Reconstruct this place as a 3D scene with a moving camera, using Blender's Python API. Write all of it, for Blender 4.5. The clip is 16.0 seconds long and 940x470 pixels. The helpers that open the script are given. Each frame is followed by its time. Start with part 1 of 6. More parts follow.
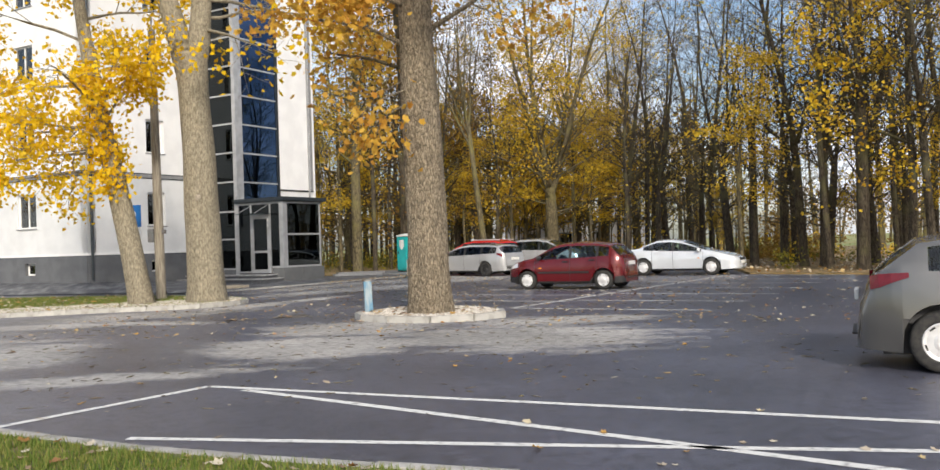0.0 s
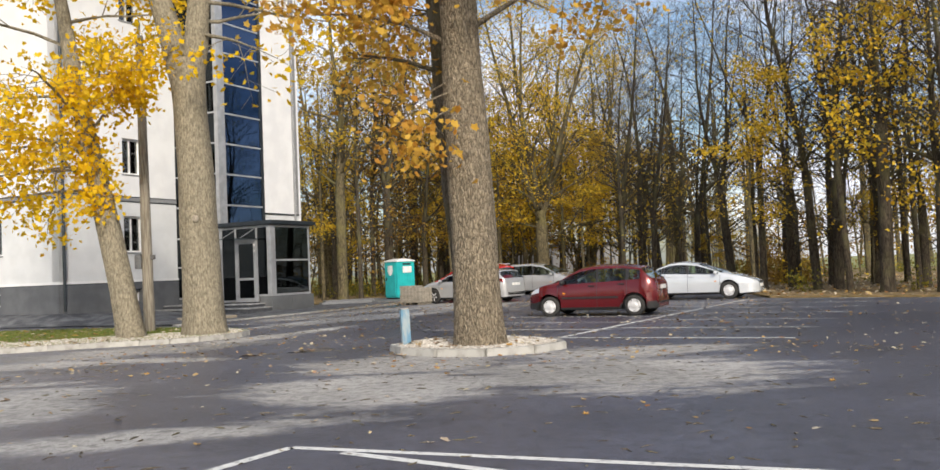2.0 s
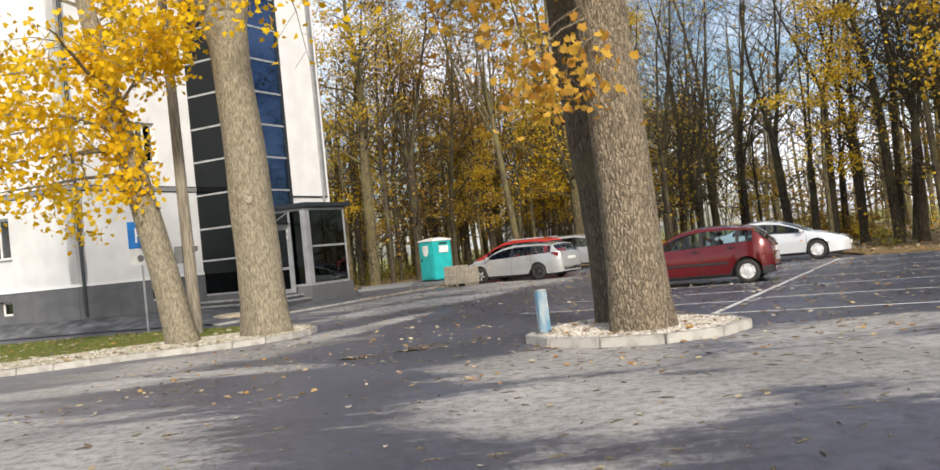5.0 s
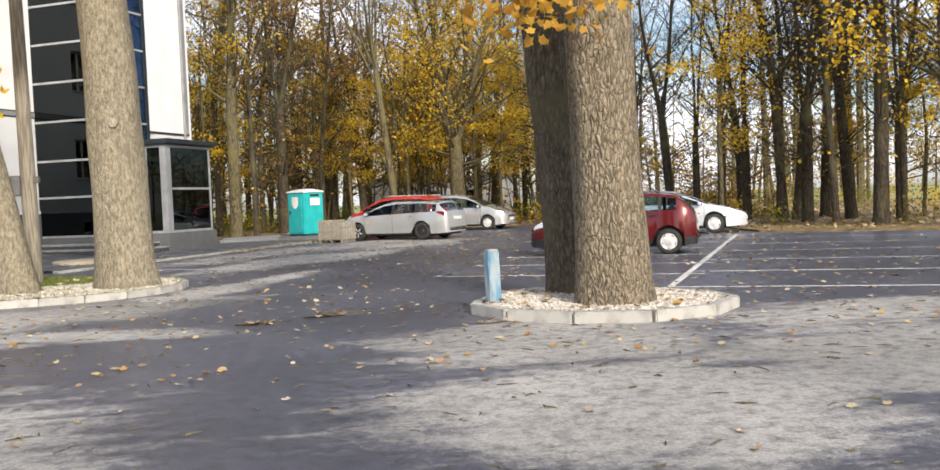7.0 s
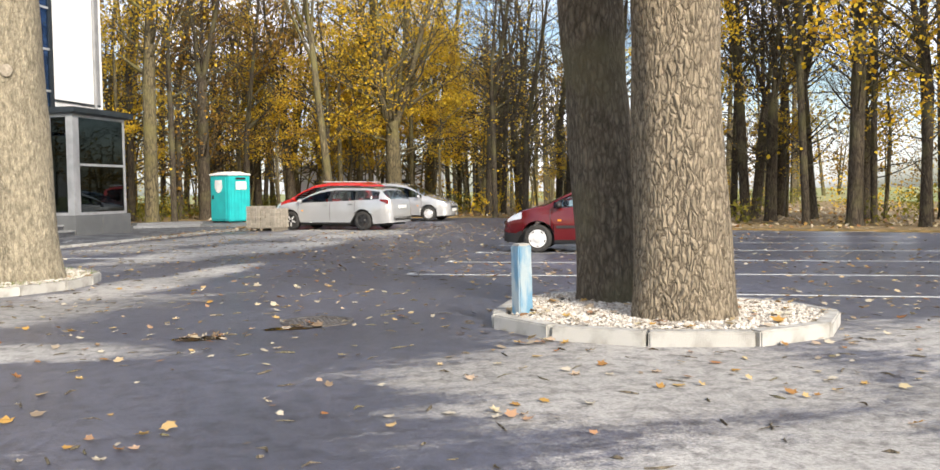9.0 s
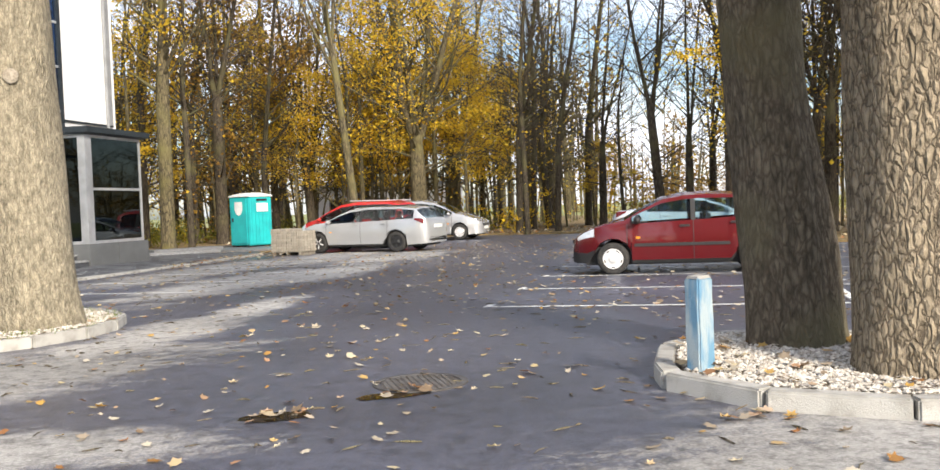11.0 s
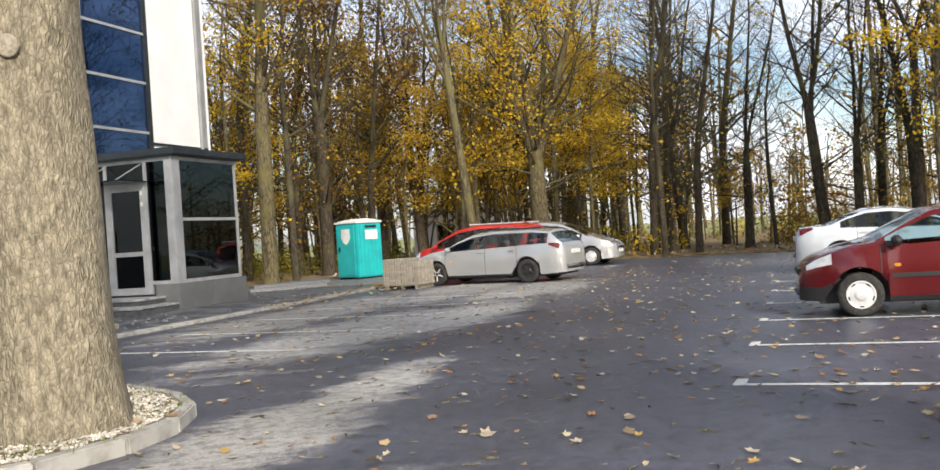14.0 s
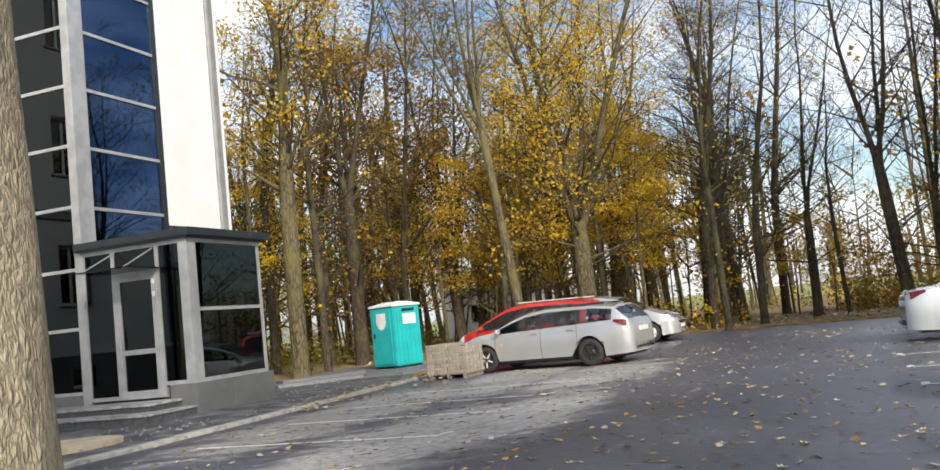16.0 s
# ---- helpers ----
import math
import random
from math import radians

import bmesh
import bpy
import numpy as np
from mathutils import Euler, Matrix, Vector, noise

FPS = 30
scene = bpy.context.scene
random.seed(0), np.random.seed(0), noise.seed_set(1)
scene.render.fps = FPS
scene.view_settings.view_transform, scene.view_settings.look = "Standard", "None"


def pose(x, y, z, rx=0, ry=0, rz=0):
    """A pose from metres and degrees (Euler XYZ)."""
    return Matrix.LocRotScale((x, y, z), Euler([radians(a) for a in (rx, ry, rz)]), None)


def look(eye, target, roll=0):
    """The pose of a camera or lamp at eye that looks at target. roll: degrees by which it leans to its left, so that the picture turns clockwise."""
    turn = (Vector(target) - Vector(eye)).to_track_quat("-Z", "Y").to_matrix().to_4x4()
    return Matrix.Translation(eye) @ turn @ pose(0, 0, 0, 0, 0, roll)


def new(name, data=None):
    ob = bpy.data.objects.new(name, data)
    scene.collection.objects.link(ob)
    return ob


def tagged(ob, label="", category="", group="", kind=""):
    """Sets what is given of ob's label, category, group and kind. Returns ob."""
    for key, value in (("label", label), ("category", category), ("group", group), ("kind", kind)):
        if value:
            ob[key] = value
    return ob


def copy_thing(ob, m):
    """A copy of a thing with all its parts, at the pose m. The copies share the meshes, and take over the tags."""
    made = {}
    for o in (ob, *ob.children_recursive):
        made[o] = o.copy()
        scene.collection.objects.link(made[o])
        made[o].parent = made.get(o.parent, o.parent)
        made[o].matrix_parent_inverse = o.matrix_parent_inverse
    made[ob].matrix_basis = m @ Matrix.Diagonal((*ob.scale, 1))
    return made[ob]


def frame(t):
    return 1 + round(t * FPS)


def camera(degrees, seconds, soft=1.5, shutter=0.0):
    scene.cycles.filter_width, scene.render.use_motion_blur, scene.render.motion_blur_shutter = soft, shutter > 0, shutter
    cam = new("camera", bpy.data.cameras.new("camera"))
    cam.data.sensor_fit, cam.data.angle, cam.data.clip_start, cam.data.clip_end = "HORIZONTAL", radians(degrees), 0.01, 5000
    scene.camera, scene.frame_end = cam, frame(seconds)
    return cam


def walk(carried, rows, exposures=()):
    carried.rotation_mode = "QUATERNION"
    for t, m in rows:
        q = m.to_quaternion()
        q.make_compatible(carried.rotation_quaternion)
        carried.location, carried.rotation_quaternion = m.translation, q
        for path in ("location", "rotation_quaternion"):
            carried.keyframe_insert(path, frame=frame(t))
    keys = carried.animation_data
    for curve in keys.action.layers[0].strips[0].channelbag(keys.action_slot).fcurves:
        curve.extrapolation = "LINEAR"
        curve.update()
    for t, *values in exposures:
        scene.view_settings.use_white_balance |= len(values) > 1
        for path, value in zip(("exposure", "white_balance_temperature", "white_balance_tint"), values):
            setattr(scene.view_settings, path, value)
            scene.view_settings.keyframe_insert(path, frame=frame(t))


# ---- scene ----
cam = camera(55.4, 16.0)
PATH = [
    (0, (0.221, 1.729, 1.465), (0.14, 3.727, 1.486), -1.8),
    (0.5, (-0.201, 2.242, 1.472), (-0.254, 4.24, 1.555), -1.7),
    (1, (-0.65, 2.768, 1.47), (-0.662, 4.766, 1.556), -1.2),
    (1.5, (-1.088, 3.251, 1.461), (-1.076, 5.25, 1.533), -2.0),
    (2, (-1.549, 3.775, 1.44), (-1.536, 5.774, 1.518), -2.3),
    (2.5, (-2.006, 4.275, 1.466), (-1.988, 6.273, 1.544), -4.1),
    (3, (-2.443, 4.798, 1.496), (-2.429, 6.793, 1.629), -4.6),
    (3.5, (-2.829, 5.261, 1.506), (-2.829, 7.257, 1.639), -4.9),
    (3.7, (-2.973, 5.417, 1.527), (-2.984, 7.413, 1.661), -4.8),
    (5.8, (-4.405, 7.967, 1.457), (-4.304, 9.964, 1.431), -6.2),
    (6, (-4.53, 8.212, 1.443), (-4.383, 10.206, 1.415), -5.7),
    (6.5, (-4.751, 8.853, 1.414), (-4.459, 10.831, 1.348), -4.2),
    (7, (-4.93, 9.481, 1.408), (-4.572, 11.447, 1.329), -2.3),
    (7.5, (-5.119, 10.203, 1.354), (-4.637, 12.145, 1.355), -1.0),
    (8, (-5.24, 10.893, 1.324), (-4.762, 12.835, 1.324), -1.9),
    (8.5, (-5.331, 11.619, 1.291), (-4.744, 13.524, 1.127), -1.9),
    (9, (-5.42, 12.38, 1.283), (-4.88, 14.303, 1.184), -0.7),
    (9.2, (-5.48, 12.659, 1.27), (-4.958, 14.588, 1.204), -1.0),
    (11.3, (-5.88, 15.047, 1.333), (-5.362, 16.977, 1.269), -2.4),
    (11.5, (-5.865, 15.313, 1.338), (-5.366, 17.248, 1.251), -2.7),
    (12, (-5.853, 16.044, 1.327), (-5.576, 18.021, 1.21), -2.8),
    (12.5, (-5.815, 16.747, 1.316), (-5.537, 18.719, 1.132), -3.8),
    (13, (-5.811, 17.456, 1.356), (-5.513, 19.428, 1.214), -3.1),
    (13.5, (-5.855, 18.156, 1.362), (-5.547, 20.132, 1.33), -3.6),
    (14, (-5.921, 18.858, 1.408), (-5.611, 20.834, 1.405), -3.7),
    (14.5, (-5.95, 19.567, 1.403), (-5.548, 21.525, 1.468), -4.3),
    (15, (-6.07, 20.252, 1.42), (-5.656, 22.206, 1.517), -4.3),
    (15.5, (-6.046, 20.963, 1.417), (-5.595, 22.906, 1.565), -5.4),
    (16, (-6.126, 21.521, 1.43), (-5.858, 23.495, 1.612), -6.0),
]
EXPOSURES = [(0.0, 0.3, 6380, 10), (1.0, 0.18, 6380, 10), (2.5, 0.26, 6430, 10), (3.5, 0.03, 6480, 10), (6.0, 0.54, 6480, 10), (7.5, 0.56, 6430, 10), (8.0, 0.53, 6430, 10), (8.5, 0.85, 6430, 10), (9.0, 0.82, 6430, 10), (11.5, 0.88, 6430, 10), (13.0, 0.88, 6380, 10), (14.0, 0.51, 6400, 9), (16.0, 0.5, 6360, 8)]
walk(cam, [(t, look(eye, target, roll)) for t, eye, target, roll in PATH], EXPOSURES)

# ---- light ----
SUN_TO = Vector((0.18, -0.88, 0.45)).normalized()
world = bpy.data.worlds.new("world")
scene.world = world
world.use_nodes = True
wn = world.node_tree
sky = wn.nodes.new("ShaderNodeTexSky")
sky.sky_type = "NISHITA"
sky.sun_disc = False
sky.sun_elevation = math.asin(SUN_TO.z)
sky.sun_rotation = math.atan2(SUN_TO.x, SUN_TO.y)
sky.air_density, sky.dust_density, sky.ozone_density = 1.0, 1.5, 1.0
# thin bright cloud veil over part of the sky
w_tc = wn.nodes.new("ShaderNodeTexCoord")
w_map = wn.nodes.new("ShaderNodeMapping")
w_map.inputs["Scale"].default_value = (1.0, 1.0, 2.6)
w_noise = wn.nodes.new("ShaderNodeTexNoise")
w_noise.inputs["Scale"].default_value = 3.2
w_noise.inputs["Detail"].default_value = 6.0
w_ramp = wn.nodes.new("ShaderNodeValToRGB")
w_ramp.color_ramp.elements[0].position = 0.42
w_ramp.color_ramp.elements[1].position = 0.70
w_mix = wn.nodes.new("ShaderNodeMix")
w_mix.data_type = "RGBA"
w_mix.inputs[7].default_value = (10.0, 10.0, 10.6, 1)
wn.links.new(w_tc.outputs["Generated"], w_map.inputs["Vector"])
wn.links.new(w_map.outputs["Vector"], w_noise.inputs["Vector"])
wn.links.new(w_noise.outputs["Fac"], w_ramp.inputs["Fac"])
wn.links.new(w_ramp.outputs["Color"], w_mix.inputs[0])
wn.links.new(sky.outputs["Color"], w_mix.inputs[6])
wn.links.new(w_mix.outputs[2], wn.nodes["Background"].inputs["Color"])
wn.nodes["Background"].inputs["Strength"].default_value = 0.12
sun = new("sun", bpy.data.lights.new("sun", "SUN"))
sun.data.energy, sun.data.angle, sun.data.color = 3.5, radians(8), (1.0, 0.90, 0.75)
sun.matrix_world = look((0, 0, 30), Vector((0, 0, 30)) - SUN_TO)


# ---- materials ----
def mat(name, color, rough=0.6, metal=0.0, color2=None, scale=8.0, mix_lo=0.4, mix_hi=0.6, bump=0.0, bump_scale=60.0,
        coat=0.0, spec=0.5, stretch=(1, 1, 1), island=0.0, obj_random=0.0):
    """A surface with two scales of colour variation and fine relief, in object metres."""
    m = bpy.data.materials.new(name)
    m.use_nodes = True
    n, l = m.node_tree.nodes, m.node_tree.links
    b = n["Principled BSDF"]
    b.inputs["Roughness"].default_value, b.inputs["Metallic"].default_value = rough, metal
    b.inputs["Coat Weight"].default_value, b.inputs["Specular IOR Level"].default_value = coat, spec
    tc = n.new("ShaderNodeTexCoord")
    mp = n.new("ShaderNodeMapping")
    mp.inputs["Scale"].default_value = stretch
    l.new(tc.outputs["Object"], mp.inputs["Vector"])
    c2 = color2 or tuple(c * 0.8 for c in color)
    t1 = n.new("ShaderNodeTexNoise")
    t1.inputs["Scale"].default_value, t1.inputs["Detail"].default_value = scale, 6.0
    l.new(mp.outputs["Vector"], t1.inputs["Vector"])
    r = n.new("ShaderNodeValToRGB")
    r.color_ramp.elements[0].position, r.color_ramp.elements[1].position = mix_lo, mix_hi
    r.color_ramp.elements[0].color, r.color_ramp.elements[1].color = (*c2, 1), (*color, 1)
    l.new(t1.outputs["Fac"], r.inputs["Fac"])
    out = r.outputs["Color"]
    if island or obj_random:
        if island:
            g = n.new("ShaderNodeNewGeometry").outputs["Random Per Island"]
        else:
            g = n.new("ShaderNodeObjectInfo").outputs["Random"]
        k = island or obj_random
        mr = n.new("ShaderNodeMapRange")
        mr.inputs[3].default_value, mr.inputs[4].default_value = 1 - k, 1 + k
        l.new(g, mr.inputs[0])
        hs = n.new("ShaderNodeHueSaturation")
        l.new(out, hs.inputs["Color"])
        l.new(mr.outputs[0], hs.inputs["Value"])
        out = hs.outputs["Color"]
    l.new(out, b.inputs["Base Color"])
    if bump:
        t2 = n.new("ShaderNodeTexNoise")
        t2.inputs["Scale"].default_value, t2.inputs["Detail"].default_value = bump_scale, 8.0
        l.new(mp.outputs["Vector"], t2.inputs["Vector"])
        bp = n.new("ShaderNodeBump")
        bp.inputs["Strength"].default_value, bp.inputs["Distance"].default_value = bump, 0.02
        l.new(t2.outputs["Fac"], bp.inputs["Height"])
        l.new(bp.outputs["Normal"], b.inputs["Normal"])
    return m


def leaf_mat(name, colors, trans=0.45):
    """Thin leaves, lit from both sides, each one of a colour of its own."""
    m = bpy.data.materials.new(name)
    m.use_nodes = True
    n, l = m.node_tree.nodes, m.node_tree.links
    n.remove(n["Principled BSDF"])
    g = n.new("ShaderNodeNewGeometry")
    r = n.new("ShaderNodeValToRGB")
    el = r.color_ramp.elements
    while len(el) < len(colors):
        el.new(0.5)
    for i, c in enumerate(colors):
        el[i].position, el[i].color = i / (len(colors) - 1), (*c, 1)
    l.new(g.outputs["Random Per Island"], r.inputs["Fac"])
    d, t, mx = n.new("ShaderNodeBsdfDiffuse"), n.new("ShaderNodeBsdfTranslucent"), n.new("ShaderNodeMixShader")
    l.new(r.outputs["Color"], d.inputs["Color"])
    l.new(r.outputs["Color"], t.inputs["Color"])
    mx.inputs[0].default_value = trans
    l.new(d.outputs[0], mx.inputs[1])
    l.new(t.outputs[0], mx.inputs[2])
    l.new(mx.outputs[0], n["Material Output"].inputs["Surface"])
    return m


def glass_mat(name, tint, clear, rough=0.02, tone=(1.0, 1.0, 1.0), ior=2.0):
    """A pane: part see-through tint, part mirror by Fresnel."""
    m = bpy.data.materials.new(name)
    m.use_nodes = True
    n, l = m.node_tree.nodes, m.node_tree.links
    n.remove(n["Principled BSDF"])
    tr, gl, fr, mx = n.new("ShaderNodeBsdfTransparent"), n.new("ShaderNodeBsdfGlossy"), n.new("ShaderNodeFresnel"), n.new("ShaderNodeMixShader")
    tr.inputs["Color"].default_value = (*[c * clear for c in tint], 1)
    gl.inputs["Roughness"].default_value = rough
    fr.inputs["IOR"].default_value = ior
    gl.inputs["Color"].default_value = (*tone, 1)
    l.new(fr.outputs[0], mx.inputs[0])
    l.new(tr.outputs[0], mx.inputs[1])
    l.new(gl.outputs[0], mx.inputs[2])
    l.new(mx.outputs[0], n["Material Output"].inputs["Surface"])
    return m


def bark_mat(name, light, dark, scale=9.0, depth=0.05, moss=None, tall=0.27, crack=0.16):
    """Furrowed bark: plates stretched up the trunk, fissures between them."""
    m = bpy.data.materials.new(name)
    m.use_nodes = True
    n, l = m.node_tree.nodes, m.node_tree.links
    b = n["Principled BSDF"]
    b.inputs["Roughness"].default_value, b.inputs["Specular IOR Level"].default_value = 0.9, 0.2
    tc, mp = n.new("ShaderNodeTexCoord"), n.new("ShaderNodeMapping")
    mp.inputs["Scale"].default_value = (1, 1, tall)
    l.new(tc.outputs["Object"], mp.inputs["Vector"])
    wob = n.new("ShaderNodeTexNoise")
    wob.inputs["Scale"].default_value, wob.inputs["Detail"].default_value = scale * 0.8, 5
    l.new(mp.outputs["Vector"], wob.inputs["Vector"])
    add = n.new("ShaderNodeVectorMath")
    add.operation = "MULTIPLY_ADD"
    add.inputs[1].default_value = (1.7 / scale, 1.7 / scale, 2.2 / scale)
    l.new(wob.outputs["Color"], add.inputs[0])
    l.new(mp.outputs["Vector"], add.inputs[2])
    vo = n.new("ShaderNodeTexVoronoi")
    vo.feature = "DISTANCE_TO_EDGE"
    vo.inputs["Scale"].default_value = scale
    l.new(add.outputs[0], vo.inputs["Vector"])
    r = n.new("ShaderNodeValToRGB")
    r.color_ramp.elements[0].position, r.color_ramp.elements[1].position = 0.0, crack
    r.color_ramp.elements[0].color, r.color_ramp.elements[1].color = (*dark, 1), (*light, 1)
    l.new(vo.outputs["Distance"], r.inputs["Fac"])
    fine = n.new("ShaderNodeTexNoise")
    fine.inputs["Scale"].default_value, fine.inputs["Detail"].default_value = 22, 8
    l.new(mp.outputs["Vector"], fine.inputs["Vector"])
    mr = n.new("ShaderNodeMapRange")
    mr.inputs[1].default_value, mr.inputs[2].default_value, mr.inputs[3].default_value, mr.inputs[4].default_value = 0.3, 0.7, 0.55, 1.35
    l.new(fine.outputs["Fac"], mr.inputs[0])
    mul = n.new("ShaderNodeMix")
    mul.data_type, mul.blend_type = "RGBA", "MULTIPLY"
    mul.inputs[0].default_value = 1.0
    l.new(r.outputs["Color"], mul.inputs[6])
    l.new(mr.outputs[0], mul.inputs[7])
    out = mul.outputs[2]
    if moss:
        big = n.new("ShaderNodeTexNoise")
        big.inputs["Scale"].default_value = 0.9
        l.new(tc.outputs["Object"], big.inputs["Vector"])
        br = n.new("ShaderNodeValToRGB")
        br.color_ramp.elements[0].position, br.color_ramp.elements[1].position = 0.48, 0.66
        l.new(big.outputs["Fac"], br.inputs["Fac"])
        mm = n.new("ShaderNodeMix")
        mm.data_type = "RGBA"
        mm.inputs[7].default_value = (*moss, 1)
        l.new(br.outputs["Color"], mm.inputs[0])
        l.new(out, mm.inputs[6])
        out = mm.outputs[2]
    l.new(out, b.inputs["Base Color"])
    sq = n.new("ShaderNodeMath")
    sq.operation = "MULTIPLY_ADD"
    sq.inputs[1].default_value = 0.25
    l.new(fine.outputs["Fac"], sq.inputs[0])
    l.new(vo.outputs["Distance"], sq.inputs[2])
    bp = n.new("ShaderNodeBump")
    bp.inputs["Strength"].default_value, bp.inputs["Distance"].default_value = 1.0, depth
    l.new(sq.outputs[0], bp.inputs["Height"])
    l.new(bp.outputs["Normal"], b.inputs["Normal"])
    return m


def asphalt_mat():
    """Worn asphalt: dark bluish smoother tar, pale rougher patches with shapes of their own, fine aggregate."""
    m = bpy.data.materials.new("asphalt")
    m.use_nodes = True
    n, l = m.node_tree.nodes, m.node_tree.links
    b = n["Principled BSDF"]
    tc = n.new("ShaderNodeTexCoord")

    def noise_tex(scale, detail, rough=0.55, stretch=None):
        t = n.new("ShaderNodeTexNoise")
        t.inputs["Scale"].default_value, t.inputs["Detail"].default_value, t.inputs["Roughness"].default_value = scale, detail, rough
        if stretch:
            mp = n.new("ShaderNodeMapping")
            mp.inputs["Scale"].default_value = stretch
            mp.inputs["Rotation"].default_value = (0, 0, radians(12))
            l.new(tc.outputs["Object"], mp.inputs["Vector"])
            l.new(mp.outputs["Vector"], t.inputs["Vector"])
        else:
            l.new(tc.outputs["Object"], t.inputs["Vector"])
        return t.outputs["Fac"]

    def math_node(op, a, c, clamp=False):
        k = n.new("ShaderNodeMath")
        k.operation, k.use_clamp = op, clamp
        for i, v in enumerate((a, c)):
            if isinstance(v, (int, float)):
                k.inputs[i].default_value = v
            else:
                l.new(v, k.inputs[i])
        return k.outputs[0]

    # pale patches: centre x, y, half length, half width, turn in degrees
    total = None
    for cx, cy, rx, ry, turn in PALE_PATCHES:
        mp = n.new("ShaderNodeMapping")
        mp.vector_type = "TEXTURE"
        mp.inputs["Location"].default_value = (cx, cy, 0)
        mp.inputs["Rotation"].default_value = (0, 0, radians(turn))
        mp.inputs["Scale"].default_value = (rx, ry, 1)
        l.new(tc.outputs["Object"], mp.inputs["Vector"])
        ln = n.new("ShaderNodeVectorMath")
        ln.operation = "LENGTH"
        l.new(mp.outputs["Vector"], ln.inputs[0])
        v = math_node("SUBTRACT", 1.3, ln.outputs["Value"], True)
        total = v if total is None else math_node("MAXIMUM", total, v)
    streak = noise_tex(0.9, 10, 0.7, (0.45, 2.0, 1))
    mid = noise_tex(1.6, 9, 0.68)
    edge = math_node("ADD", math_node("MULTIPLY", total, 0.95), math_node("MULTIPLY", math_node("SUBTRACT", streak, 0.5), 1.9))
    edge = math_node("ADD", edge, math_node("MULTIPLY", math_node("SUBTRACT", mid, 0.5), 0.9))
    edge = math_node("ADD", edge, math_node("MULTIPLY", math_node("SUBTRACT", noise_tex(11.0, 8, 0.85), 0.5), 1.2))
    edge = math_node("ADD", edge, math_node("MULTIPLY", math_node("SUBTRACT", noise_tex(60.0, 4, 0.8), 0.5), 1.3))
    pale_mask = n.new("ShaderNodeMapRange")
    pale_mask.interpolation_type = "SMOOTHSTEP"
    pale_mask.inputs[1].default_value, pale_mask.inputs[2].default_value = 0.28, 0.70
    l.new(edge, pale_mask.inputs[0])
    speck = n.new("ShaderNodeMapRange")
    speck.inputs[1].default_value, speck.inputs[2].default_value, speck.inputs[3].default_value, speck.inputs[4].default_value = 0.32, 0.68, 0.6, 1.4
    l.new(noise_tex(38, 6, 0.8), speck.inputs[0])
    pit = n.new("ShaderNodeMapRange")
    pit.inputs[1].default_value, pit.inputs[2].default_value, pit.inputs[3].default_value, pit.inputs[4].default_value = 0.36, 0.54, 0.5, 1.12
    l.new(noise_tex(7.0, 9, 0.75), pit.inputs[0])
    broad_tone = n.new("ShaderNodeMapRange")
    broad_tone.inputs[1].default_value, broad_tone.inputs[2].default_value, broad_tone.inputs[3].default_value, broad_tone.inputs[4].default_value = 0.35, 0.65, 0.72, 1.25
    l.new(noise_tex(0.35, 7), broad_tone.inputs[0])
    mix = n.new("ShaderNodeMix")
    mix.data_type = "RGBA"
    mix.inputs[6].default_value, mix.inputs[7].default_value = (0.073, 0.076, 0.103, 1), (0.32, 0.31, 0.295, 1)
    l.new(pale_mask.outputs[0], mix.inputs[0])
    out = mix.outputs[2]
    for f in (speck.outputs[0], pit.outputs[0], broad_tone.outputs[0]):
        mul = n.new("ShaderNodeMix")
        mul.data_type, mul.blend_type = "RGBA", "MULTIPLY"
        mul.inputs[0].default_value = 1.0
        l.new(out, mul.inputs[6])
        l.new(f, mul.inputs[7])
        out = mul.outputs[2]
    l.new(out, b.inputs["Base Color"])
    rg = n.new("ShaderNodeMapRange")
    rg.inputs[3].default_value, rg.inputs[4].default_value = 0.38, 0.9
    l.new(pale_mask.outputs[0], rg.inputs[0])
    l.new(rg.outputs[0], b.inputs["Roughness"])
    bp = n.new("ShaderNodeBump")
    bp.inputs["Strength"].default_value, bp.inputs["Distance"].default_value = 0.45, 0.012
    l.new(noise_tex(70, 6, 0.7), bp.inputs["Height"])
    l.new(bp.outputs["Normal"], b.inputs["Normal"])
    return m


PALE_PATCHES = ((-4.7, 12.2, 2.3, 0.6, 15), (-7.2, 14.0, 1.7, 1.2, 20), (-2.7, 15.2, 2.05, 2.2, 0), (-2.6, 18.0, 2.1, 2.0, 0), (0.4, 15.8, 2.8, 2.3, -10), (1.2, 18.5, 2.2, 1.2, 0),
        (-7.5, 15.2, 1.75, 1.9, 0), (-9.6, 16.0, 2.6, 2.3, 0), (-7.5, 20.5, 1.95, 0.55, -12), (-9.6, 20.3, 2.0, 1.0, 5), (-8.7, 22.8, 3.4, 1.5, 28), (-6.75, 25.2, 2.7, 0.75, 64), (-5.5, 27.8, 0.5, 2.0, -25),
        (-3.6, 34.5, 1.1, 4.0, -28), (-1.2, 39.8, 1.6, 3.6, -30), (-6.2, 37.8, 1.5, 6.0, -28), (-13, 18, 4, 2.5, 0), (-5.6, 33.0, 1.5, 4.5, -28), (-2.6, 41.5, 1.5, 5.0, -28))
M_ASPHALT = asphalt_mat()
M_LINE = mat("line_paint", (0.66, 0.66, 0.64), 0.8, color2=(0.34, 0.34, 0.34), scale=14, mix_lo=0.32, mix_hi=0.46, bump=0.3)
